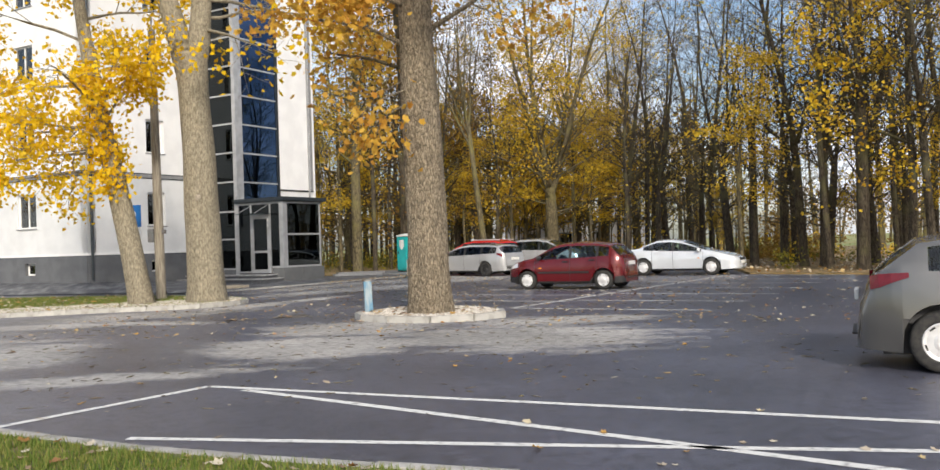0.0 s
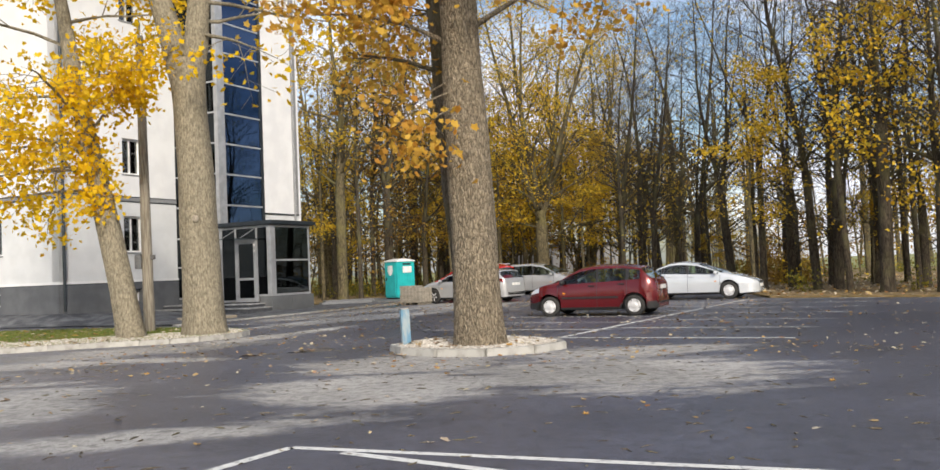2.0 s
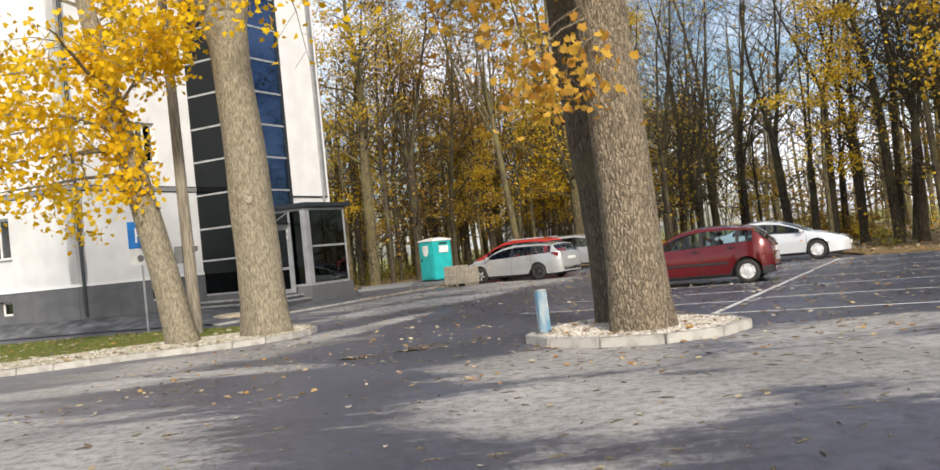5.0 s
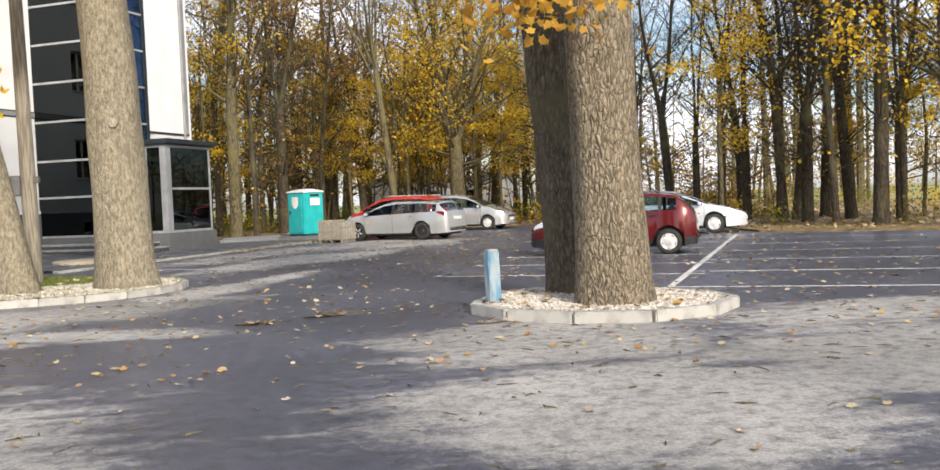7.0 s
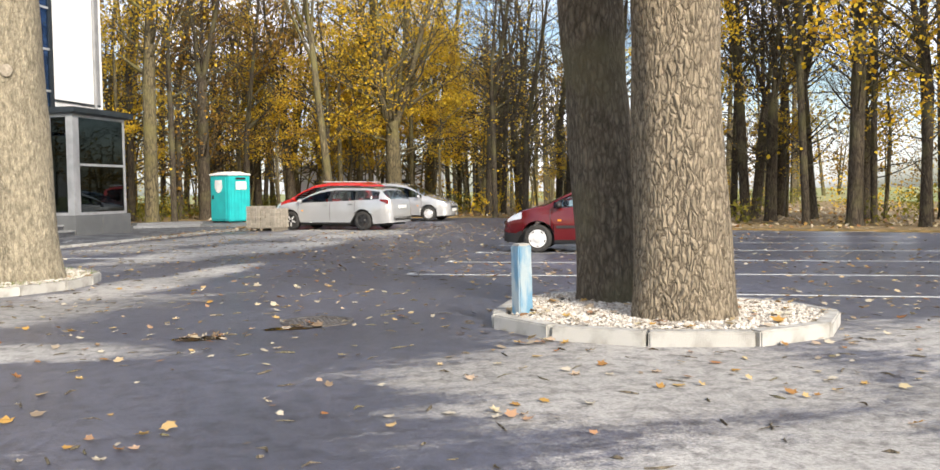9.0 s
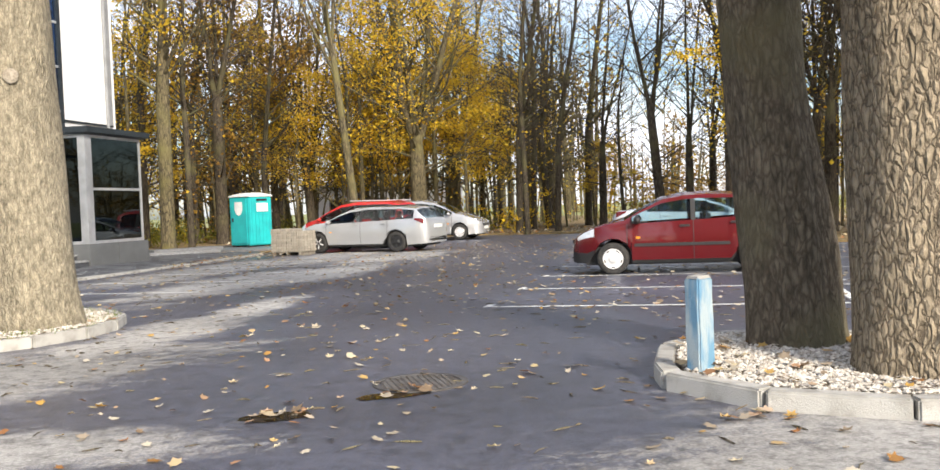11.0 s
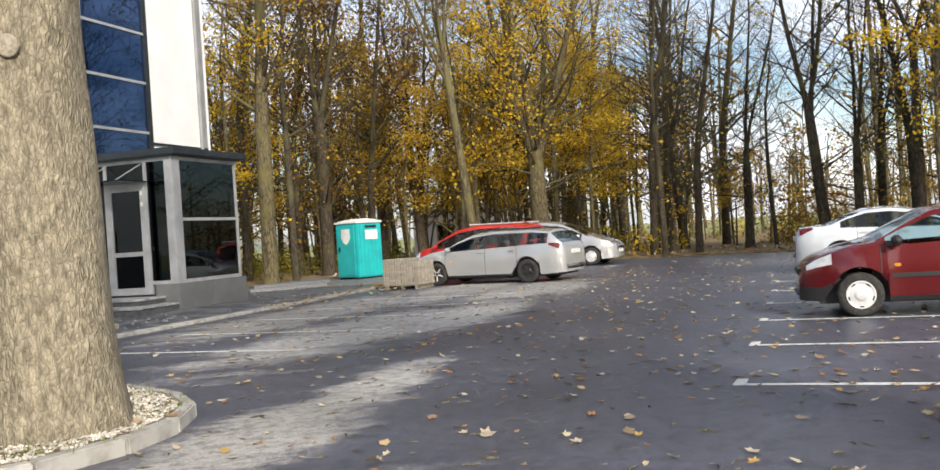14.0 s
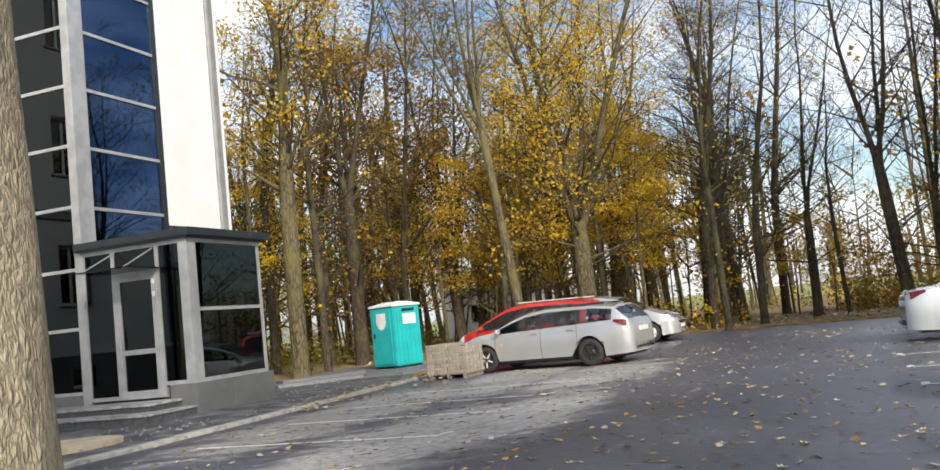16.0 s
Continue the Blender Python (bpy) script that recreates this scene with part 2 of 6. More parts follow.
M_KERB = mat("kerb_concrete", (0.42, 0.41, 0.385), 0.9, color2=(0.28, 0.27, 0.245), scale=5, bump=0.4, bump_scale=90, obj_random=0.1)
M_GRAVEL = mat("white_gravel", (0.62, 0.59, 0.54), 0.85, color2=(0.36, 0.32, 0.27), scale=20, island=0.25)
M_SOIL = mat("soil", (0.2, 0.16, 0.11), 0.95, color2=(0.1, 0.08, 0.055), scale=7, bump=0.6, bump_scale=40)
M_LITTER = mat("leaf_litter", (0.30, 0.20, 0.085), 0.95, color2=(0.11, 0.085, 0.035), scale=2.5, mix_lo=0.35, mix_hi=0.65, bump=1.0, bump_scale=22)
M_GRASS_SOIL = mat("lawn_soil", (0.085, 0.10, 0.03), 0.95, color2=(0.17, 0.14, 0.06), scale=2.0, bump=0.8, bump_scale=50)
M_MEADOW = mat("meadow", (0.19, 0.24, 0.07), 0.95, color2=(0.3, 0.26, 0.1), scale=0.06, bump=0.5, bump_scale=3)
M_GRASS = leaf_mat("grass_blades", ((0.09, 0.14, 0.03), (0.16, 0.22, 0.05), (0.30, 0.27, 0.09)), 0.3)
M_WALL = mat("white_render", (0.76, 0.76, 0.765), 0.9, color2=(0.70, 0.70, 0.71), scale=1.2, bump=0.25, bump_scale=160)
M_PLINTH = mat("plinth_render", (0.125, 0.13, 0.14), 0.85, color2=(0.1, 0.105, 0.115), scale=1.6, bump=0.3, bump_scale=140)
M_ALU = mat("grey_aluminium", (0.46, 0.47, 0.49), 0.38, 0.4, scale=3)
M_DARKALU = mat("dark_sheet_metal", (0.045, 0.055, 0.065), 0.4, 0.5, scale=4)
M_GREYPANEL = mat("grey_panel", (0.27, 0.275, 0.285), 0.6, 0.1, scale=2)
M_GLASS = glass_mat("dark_tower_glass", (0.3, 0.36, 0.42), 0.2, tone=(0.75, 0.85, 0.9), ior=1.5)
# blue mirror tone puts a clear-sky reflection into this face's glass
M_GLASS_SKY = glass_mat("sky_toned_tower_glass", (0.2, 0.3, 0.45), 0.2, tone=(0.36, 0.56, 1.0), ior=2.3)
M_WINGLASS = glass_mat("window_glass", (0.6, 0.65, 0.68), 0.6)
M_CARGLASS = glass_mat("car_glass", (0.70, 0.84, 0.88), 0.85, ior=1.5)
# near-black base colour carries the dimness of the rooms behind the glass
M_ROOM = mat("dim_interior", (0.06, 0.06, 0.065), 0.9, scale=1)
M_PVC = mat("white_pvc", (0.78, 0.78, 0.77), 0.4, scale=3)
M_STONE = mat("grey_granite", (0.2, 0.205, 0.215), 0.6, color2=(0.13, 0.135, 0.145), scale=30, bump=0.2, obj_random=0.16)
M_COBBLE = mat("dark_paver", (0.075, 0.08, 0.09), 0.75, color2=(0.05, 0.052, 0.06), scale=12, bump=0.3, obj_random=0.3)
M_SAND = mat("dry_sand", (0.48, 0.41, 0.3), 0.95, color2=(0.36, 0.3, 0.21), scale=3, bump=0.5, bump_scale=50)
M_BARK_OAK = bark_mat("oak_bark", (0.30, 0.25, 0.18), (0.105, 0.083, 0.06), 20.0, 0.08, moss=None, tall=0.4, crack=0.12)
M_BARK_DARK = bark_mat("dark_oak_bark", (0.16, 0.135, 0.10), (0.085, 0.07, 0.052), 20.0, 0.035, moss=(0.14, 0.125, 0.075), tall=0.36, crack=0.24)
M_BARK_SMOOTH = bark_mat("grey_bark", (0.30, 0.265, 0.195), (0.185, 0.16, 0.118), 30.0, 0.03, moss=None, tall=0.42, crack=0.1)
M_BARK_FOREST = bark_mat("forest_bark", (0.135, 0.112, 0.065), (0.05, 0.042, 0.028), 8.0, 0.04, moss=(0.135, 0.12, 0.05))
M_BARK_BARE = bark_mat("bare_tree_bark", (0.078, 0.063, 0.045), (0.034, 0.028, 0.021), 9.0, 0.04, moss=(0.10, 0.092, 0.045))
M_LEAF_MAPLE = leaf_mat("maple_leaves", ((0.74, 0.47, 0.01), (0.82, 0.56, 0.02), (0.84, 0.60, 0.05), (0.66, 0.38, 0.01)))
M_LEAF_OAK = leaf_mat("oak_leaves", ((0.46, 0.22, 0.04), (0.62, 0.38, 0.06), (0.70, 0.46, 0.09), (0.5, 0.25, 0.05)))
M_LEAF_WOOD = leaf_mat("woodland_leaves", ((0.56, 0.31, 0.03), (0.74, 0.50, 0.035), (0.80, 0.57, 0.06), (0.46, 0.36, 0.045)), 0.5)
M_LEAF_RUST = leaf_mat("rust_leaves", ((0.17, 0.10, 0.035), (0.29, 0.17, 0.04), (0.40, 0.25, 0.05)))
M_LEAF_BUSH = leaf_mat("bush_leaves", ((0.08, 0.10, 0.025), (0.22, 0.20, 0.04), (0.13, 0.13, 0.035), (0.36, 0.29, 0.04)))
M_FALLEN = leaf_mat("fallen_leaves", ((0.46, 0.30, 0.10), (0.50, 0.42, 0.26), (0.55, 0.50, 0.40), (0.26, 0.13, 0.06), (0.48, 0.30, 0.09), (0.50, 0.45, 0.36), (0.20, 0.14, 0.09), (0.54, 0.49, 0.40), (0.36, 0.16, 0.06)), 0.15)
M_WOODPOLE = mat("weathered_wood", (0.30, 0.27, 0.22), 0.9, color2=(0.18, 0.155, 0.12), scale=6, stretch=(6, 6, 0.4), bump=0.5, bump_scale=20)
M_BLUEPAINT = mat("chipped_blue_paint", (0.13, 0.27, 0.40), 0.75, color2=(0.32, 0.39, 0.43), scale=7, mix_lo=0.42, mix_hi=0.58, stretch=(1.6, 1.6, 0.45), bump=0.5)
M_RUST = mat("cast_iron", (0.115, 0.11, 0.11), 0.6, 0.3, color2=(0.075, 0.066, 0.06), scale=9, bump=0.4)
M_PUDDLE = mat("puddle_water", (0.02, 0.018, 0.016), 0.03, spec=0.6)
M_BLACK = mat("black_plastic", (0.02, 0.02, 0.021), 0.55, scale=4)
M_RUBBER = mat("tyre_rubber", (0.018, 0.018, 0.019), 0.85, color2=(0.04, 0.038, 0.035), scale=20, bump=0.2)


# ---- mesh helpers ----
def part(name, bm, material, parent=None, label=""):
    """Link a bmesh as one mesh object under a thing, or as a thing of its own."""
    me = bpy.data.meshes.new(name)
    bm.to_mesh(me)
    bm.free()
    me.materials.append(material)
    ob = new(name, me)
    if parent:
        ob.parent = parent
    if label:
        ob["label"] = label
    return ob


def raw(name, verts, faces, material, parent=None, smooth=False):
    me = bpy.data.meshes.new(name)
    me.from_pydata(verts, [], faces)
    me.materials.append(material)
    if smooth:
        me.polygons.foreach_set("use_smooth", [True] * len(me.polygons))
    me.update()
    ob = new(name, me)
    if parent:
        ob.parent = parent
    return ob


def thing(name, m, label, category, group="", kind=""):
    ob = new(name)
    ob.matrix_world = m
    return tagged(ob, label, category, group, kind)


def box(bm, x0, y0, z0, x1, y1, z1, bevel=0.0):
    r = bmesh.ops.create_cube(bm, size=1.0, matrix=Matrix.LocRotScale(((x0 + x1) / 2, (y0 + y1) / 2, (z0 + z1) / 2), None, (abs(x1 - x0), abs(y1 - y0), abs(z1 - z0))))
    if bevel:
        es = list({e for v in r["verts"] for e in v.link_edges})
        bmesh.ops.bevel(bm, geom=es, offset=bevel, segments=2, affect="EDGES")
    return bm


def boxed(*a, bevel=0.0):
    return box(bmesh.new(), *a, bevel=bevel)


def rod(bm, p, q, r0, r1=None, seg=10):
    p, q = Vector(p), Vector(q)
    d = q - p
    bmesh.ops.create_cone(bm, cap_ends=True, segments=seg, radius1=r0, radius2=r0 if r1 is None else r1, depth=d.length,
                          matrix=Matrix.Translation((p + q) / 2) @ d.to_track_quat("Z", "Y").to_matrix().to_4x4())
    return bm


def slab(bm, poly, z0, z1):
    """A prism over a plan polygon."""
    lo = [bm.verts.new((x, y, z0)) for x, y in poly]
    hi = [bm.verts.new((x, y, z1)) for x, y in poly]
    bm.faces.new(hi)
    bm.faces.new(lo[::-1])
    for i in range(len(poly)):
        j = (i + 1) % len(poly)
        bm.faces.new((lo[i], lo[j], hi[j], hi[i]))
    bmesh.ops.recalc_face_normals(bm, faces=bm.faces)
    return bm


def smooth_poly(poly, steps=4):
    """A closed rounded outline through plan points."""
    out, k = [], len(poly)
    for i in range(k):
        a, b, c, d = (Vector(poly[(i + j - 1) % k]) for j in range(4))
        for s in range(steps):
            t = s / steps
            out.append(tuple(0.5 * ((2 * b) + (c - a) * t + (2 * a - 5 * b + 4 * c - d) * t * t + (3 * b - a - 3 * c + d) * t ** 3)))
    return out


def inside(x, y, poly):
    c, j = False, len(poly) - 1
    for i in range(len(poly)):
        if (poly[i][1] > y) != (poly[j][1] > y) and x < (poly[j][0] - poly[i][0]) * (y - poly[i][1]) / (poly[j][1] - poly[i][1]) + poly[i][0]:
            c = not c
        j = i
    return c


# ---- ground ----
SITE = math.degrees(math.atan2(0.88, 0.475)) - 90  # turn of the lot's and the building's axes
R_DIR, N_DIR = Vector((0.475, 0.88, 0)), Vector((0.88, -0.475, 0))

bm = bmesh.new()
bmesh.ops.create_circle(bm, cap_ends=True, radius=900, segments=64, matrix=pose(0, 0, -0.05))
tagged(part("ground", bm, M_MEADOW), "wide meadow of green and straw-coloured grass", "ground", kind="structure")
LOT = [(-60, -30), (60, -30), (60, 4), (30, 16), (20.5, 24.5), (12.9, 32.4), (9.3, 36.2), (10.2, 42), (11.3, 48.3), (5.6, 53.6), (2, 55.4), (-1.2, 51.2), (-4.2, 45.7), (-10.6, 33.6), (-24, 40.5), (-60, 44)]
tagged(part("road", slab(bmesh.new(), LOT, -0.3, 0.0), M_ASPHALT), "dark worn asphalt car park with pale patches", "asphalt", kind="structure")
WOOD = [(30.1, 16.2), (20.6, 24.7), (13.0, 32.6), (9.45, 36.25), (10.35, 42), (11.45, 48.4), (5.65, 53.8), (1.9, 55.65), (-1.35, 51.3), (-4.9, 45.2), (-30, 70), (-30, 100), (40, 100), (48, 60), (60, 40), (60, 4.2)]
tagged(part("forest_floor", slab(bmesh.new(), WOOD, -0.25, 0.05), M_LITTER), "woodland floor under brown and yellow fallen leaves", "ground", kind="structure")

LAWN = smooth_poly([(-30, 22.4), (-16, 23.2), (-12.6, 23.5), (-10.3, 24.3), (-8.45, 24.75), (-7.5, 25.5), (-7.18, 26.6), (-7.6, 27.7), (-9.5, 29.6), (-14, 31.6), (-22, 33.5), (-30, 34)], 4)
tagged(part("lawn", slab(bmesh.new(), LAWN, -0.2, 0.1), M_GRASS_SOIL), "worn green lawn strewn with leaves", "lawn", kind="structure")
VERGE = [(-30, 18), (-12, 12.4), (-6.2, 10.2), (-4.1, 9.05), (-2.2, 8.1), (-0.9, 7.68), (0.6, 7.2), (4, 5.2), (10, 1), (10, -25), (-30, -25)]
tagged(part("verge", slab(bmesh.new(), VERGE, -0.2, 0.03), M_GRASS_SOIL), "grass verge with dead leaves at the car park edge", "lawn", kind="structure")
ISLE = smooth_poly([(-2.92, 20.3), (-2.6, 19.45), (-1.8, 18.85), (-0.85, 18.7), (0.0, 19.3), (0.1, 20.1), (-0.3, 20.9), (-1.3, 21.75), (-2.2, 21.6)], 4)
GRAVEL_BED = smooth_poly([(-13.5, 23.45), (-10.3, 24.36), (-8.45, 24.82), (-7.55, 25.53), (-7.24, 26.6), (-7.62, 27.6), (-8.3, 28.3), (-9.0, 27.3), (-10.6, 26.6), (-13.5, 25.0)], 4)


def shrink(poly, d):
    c = sum((Vector(p) for p in poly), Vector((0, 0))) / len(poly)
    return [tuple(Vector(p) + (c - Vector(p)).normalized() * d) for p in poly]


tagged(part("gravel_bed", slab(bmesh.new(), shrink(ISLE, 0.1), -0.2, 0.115), M_SOIL), "oval planting bed filled with white gravel", "bed", kind="structure")
tagged(part("gravel_bed", slab(bmesh.new(), GRAVEL_BED, -0.2, 0.115), M_SOIL), "planting bed with white gravel along the lawn", "bed", kind="structure")


def kerb_run(name, pts, width, z1, label, closed=False, piece=0.62):
    """Kerb stones end to end along a plan line, each an object of its own under the run."""
    root = tagged(new(name), label, "kerb", kind="structure")
    loop = [Vector(p) for p in pts] + ([Vector(pts[0])] if closed else [])
    dense = [loop[0]]
    for a, b in zip(loop, loop[1:]):
        k = max(1, int((b - a).length / 0.05))
        dense += [a.lerp(b, (i + 1) / k) for i in range(k)]
    run, ends = 0.0, [dense[0]]
    for a, b in zip(dense, dense[1:]):
        run += (b - a).length
        if run >= piece:
            ends.append(b)
            run = 0.0
    ends.append(dense[-1])
    for a, b in zip(ends, ends[1:]):
        d = (b - a)
        if d.length < 0.1:
            continue
        me_l = d.length - 0.004
        bm = boxed(0, -width / 2, -0.2, me_l, width / 2, z1 + random.uniform(-0.004, 0.004), bevel=0.014)
        ob = part("kerb_stone", bm, M_KERB, root)
        ob.matrix_world = pose(a.x, a.y, 0, 0, 0, math.degrees(math.atan2(d.y, d.x)) + random.uniform(-0.4, 0.4))
    return root


kerb_run("kerb", ISLE, 0.15, 0.125, "pale concrete kerb stones ringing the tree island", True, 0.8)
front = [p for p in LAWN if p[1] < 28.6 and p[0] > -26 and p[1] < 30]
front.sort(key=lambda p: math.atan2(p[1] - 30, p[0] + 16))
kerb_run("kerb", front, 0.12, 0.12, "pale concrete kerb stones along the lawn")
kerb_run("kerb", [(-11.0, 32.9), (-10.6, 33.6), (-8.6, 37.2), (-7.2, 39.9), (-4.6, 45.0)], 0.3, 0.05, "light concrete kerb along the paved forecourt", piece=1.0)
kerb_run("kerb", [(-6.2, 10.2), (-4.1, 9.05), (-2.2, 8.1), (-0.9, 7.68), (0.6, 7.2), (2.4, 6.2)], 0.15, 0.04, "narrow concrete edging beside the grass verge", piece=1.0)


def pebbles(name, poly, count, label, z=0.11):
    verts, faces = [], []
    xs, ys = [p[0] for p in poly], [p[1] for p in poly]
    rng = random.Random(7)
    while count:
        x, y = rng.uniform(min(xs), max(xs)), rng.uniform(min(ys), max(ys))
        if not inside(x, y, poly):
            continue
        count -= 1
        r, a, k = rng.uniform(0.010, 0.025), rng.uniform(0, 6.3), len(verts)
        sx, sy, sz = r * rng.uniform(0.8, 1.5), r, r * rng.uniform(0.5, 0.9)
        zz = z + rng.uniform(0, 0.02)
        for dx, dy, dz in ((1, 0, 0), (0, 1, 0.2), (-1, 0, -0.1), (0, -1, 0.1), (0.2, 0.1, 1), (0, 0, -1)):
            px, py = dx * sx, dy * sy
            verts.append((x + px * math.cos(a) - py * math.sin(a), y + px * math.sin(a) + py * math.cos(a), zz + dz * sz))
        faces += [(k, k + 1, k + 4), (k + 1, k + 2, k + 4), (k + 2, k + 3, k + 4), (k + 3, k, k + 4), (k + 1, k, k + 5), (k + 2, k + 1, k + 5), (k + 3, k + 2, k + 5), (k, k + 3, k + 5)]
    tagged(raw(name, verts, faces, M_GRAVEL), label, "gravel", kind="stuff")


pebbles("gravel", shrink(ISLE, 0.12), 11000, "white and cream gravel in the tree island")
pebbles("gravel", shrink(GRAVEL_BED, 0.03), 14000, "white and cream gravel around the trunks")


# ---- painted lines ----
def line(a, b, w=0.1, hook=None):
    a, b = Vector(a), Vector(b)
    d = (b - a).normalized()
    s = Vector((-d.y, d.x)) * w / 2
    bm = bmesh.new()
    n = max(1, int((b - a).length / 0.5))
    rows = []
    for i in range(n + 1):
        p = a.lerp(b, i / n)
        rows.append([bm.verts.new((*(p + s * random.uniform(0.9, 1.08)), 0.004)), bm.verts.new((*(p - s * random.uniform(0.9, 1.08)), 0.004))])
    for p, q in zip(rows, rows[1:]):
        bm.faces.new((p[1], q[1], q[0], p[0]))
    if hook:
        h = Vector(hook)
        c = a + d * w / 2
        e = c + h
        sd = d * w / 2
        bm.faces.new([bm.verts.new((*v, 0.005)) for v in (c - sd, c + sd, e + sd, e - sd)])
    bmesh.ops.recalc_face_normals(bm, faces=bm.faces)
    for f in bm.faces:
        if f.normal.z < 0:
            f.normal_flip()
    tagged(part("parking_line", bm, M_LINE), "worn white parking bay line on the asphalt", "road marking", "parking bay lines", "structure")


nd, rd = N_DIR.to_2d(), R_DIR.to_2d()
for x, y in ((-6.4, 31.05), (-5.24, 32.92), (-4.13, 34.9), (-3.05, 36.6), (-2.0, 38.6)):
    line((x, y), Vector((x, y)) - nd * 3.7, 0.1, hook=nd * 0.12 + rd * 0.28)
for i in range(6):
    p = Vector((-2.66, 25.95)) + Vector((1.16, 2.06)) * i
    line(p, p + nd * 4.9, 0.1, hook=rd * 0.26 + nd * 0.02)
line((0.3, 21.9), (8.25, 35.4), 0.11)
for i in range(7):
    p = Vector((0.3, 21.9)) + Vector((1.32, 2.25)) * i
    line(p, p + nd * 4.52, 0.1)
line((-3.08, 11.41), (5.2, 7.95), 0.11)
line((-3.08, 11.41), (-4.5, 8.95), 0.11)
line((-2.6, 11.1), (3.6, 6.55), 0.11)
line((-2.85, 8.78), (5.5, 7.35), 0.1)

# manhole cover and a shallow puddle beside it
mh = thing("manhole_cover", pose(-4.5, 21.3, 0.0), "round cast-iron manhole cover with a waffle pattern in asphalt", "manhole cover")
bm = rod(bmesh.new(), (0, 0, -0.05), (0, 0, 0.006), 0.3, seg=40)
part("plate", bm, M_RUST, mh)
bm = bmesh.new()
for i in range(40):
    a, b = math.tau * i / 40, math.tau * (i + 1) / 40
    vs = [bm.verts.new((r * math.cos(t), r * math.sin(t), z)) for r, t, z in ((0.31, a, 0.012), (0.36, a, 0.012), (0.36, b, 0.012), (0.31, b, 0.012))]
    bm.faces.new(vs)
    lo = [bm.verts.new((v.co.x, v.co.y, -0.04)) for v in vs]
    for j in range(4):
        bm.faces.new((vs[j], lo[j], lo[(j + 1) % 4], vs[(j + 1) % 4]))
bmesh.ops.remove_doubles(bm, verts=bm.verts, dist=0.0005)
bmesh.ops.recalc_face_normals(bm, faces=bm.faces)
part("ring", bm, M_RUST, mh)
bm = bmesh.new()
for i in range(-6, 7):
    for j in range(-6, 7):
        if math.hypot(i, j) * 0.044 < 0.285:
            box(bm, i * 0.044 - 0.014, j * 0.044 - 0.014, 0.004, i * 0.044 + 0.014, j * 0.044 + 0.014, 0.013)
part("studs", bm, M_RUST, mh)
for cx, cy, rx, ry in ((-4.78, 20.93, 0.3, 0.11), (-5.6, 20.6, 0.26, 0.14)):
    ring = [(cx + rx * math.cos(a) * random.uniform(0.75, 1.1), cy + ry * math.sin(a) * random.uniform(0.75, 1.1)) for a in np.linspace(0, 6.1, 22)]
    tagged(raw("puddle", [(x, y, 0.0045) for x, y in ring], [list(range(22))], M_PUDDLE), "shallow dark puddle on the asphalt", "puddle")

# ---- building ----
B = pose(-11.69, 40.89, 0, 0, 0, math.degrees(math.atan2(-0.475, 0.88)))
house = thing("apartment_building", B, "white rendered block with grey plinth and glazed stair tower", "building")
TOP = 15.0
ROWS_Z = (0.7, 2.02, 3.25, 4.57, 5.87, 7.16, 8.45, 9.74, 11.03, 12.32, 13.6, 14.6)


def wall_with_holes(length, z0, z1, holes, thick):
    """An upright wall along local x from 0, outer face at y = 0, with openings (x0, x1, z0, z1) cut right through."""
    bm = bmesh.new()
    xs = sorted({0.0, length, *[v for h in holes for v in h[:2]]})
    zs = sorted({z0, z1, *[v for h in holes for v in h[2:]]})
    for xa, xb in zip(xs, xs[1:]):
        for za, zb in zip(zs, zs[1:]):
            cx, cz = (xa + xb) / 2, (za + zb) / 2
            if any(h[0] < cx < h[1] and h[2] < cz < h[3] for h in holes):
                continue
            box(bm, xa, 0, za, xb, thick, zb)
    bmesh.ops.remove_doubles(bm, verts=bm.verts, dist=0.0005)
    return bm


def place(ob, m):
    ob.matrix_local = m
    return ob


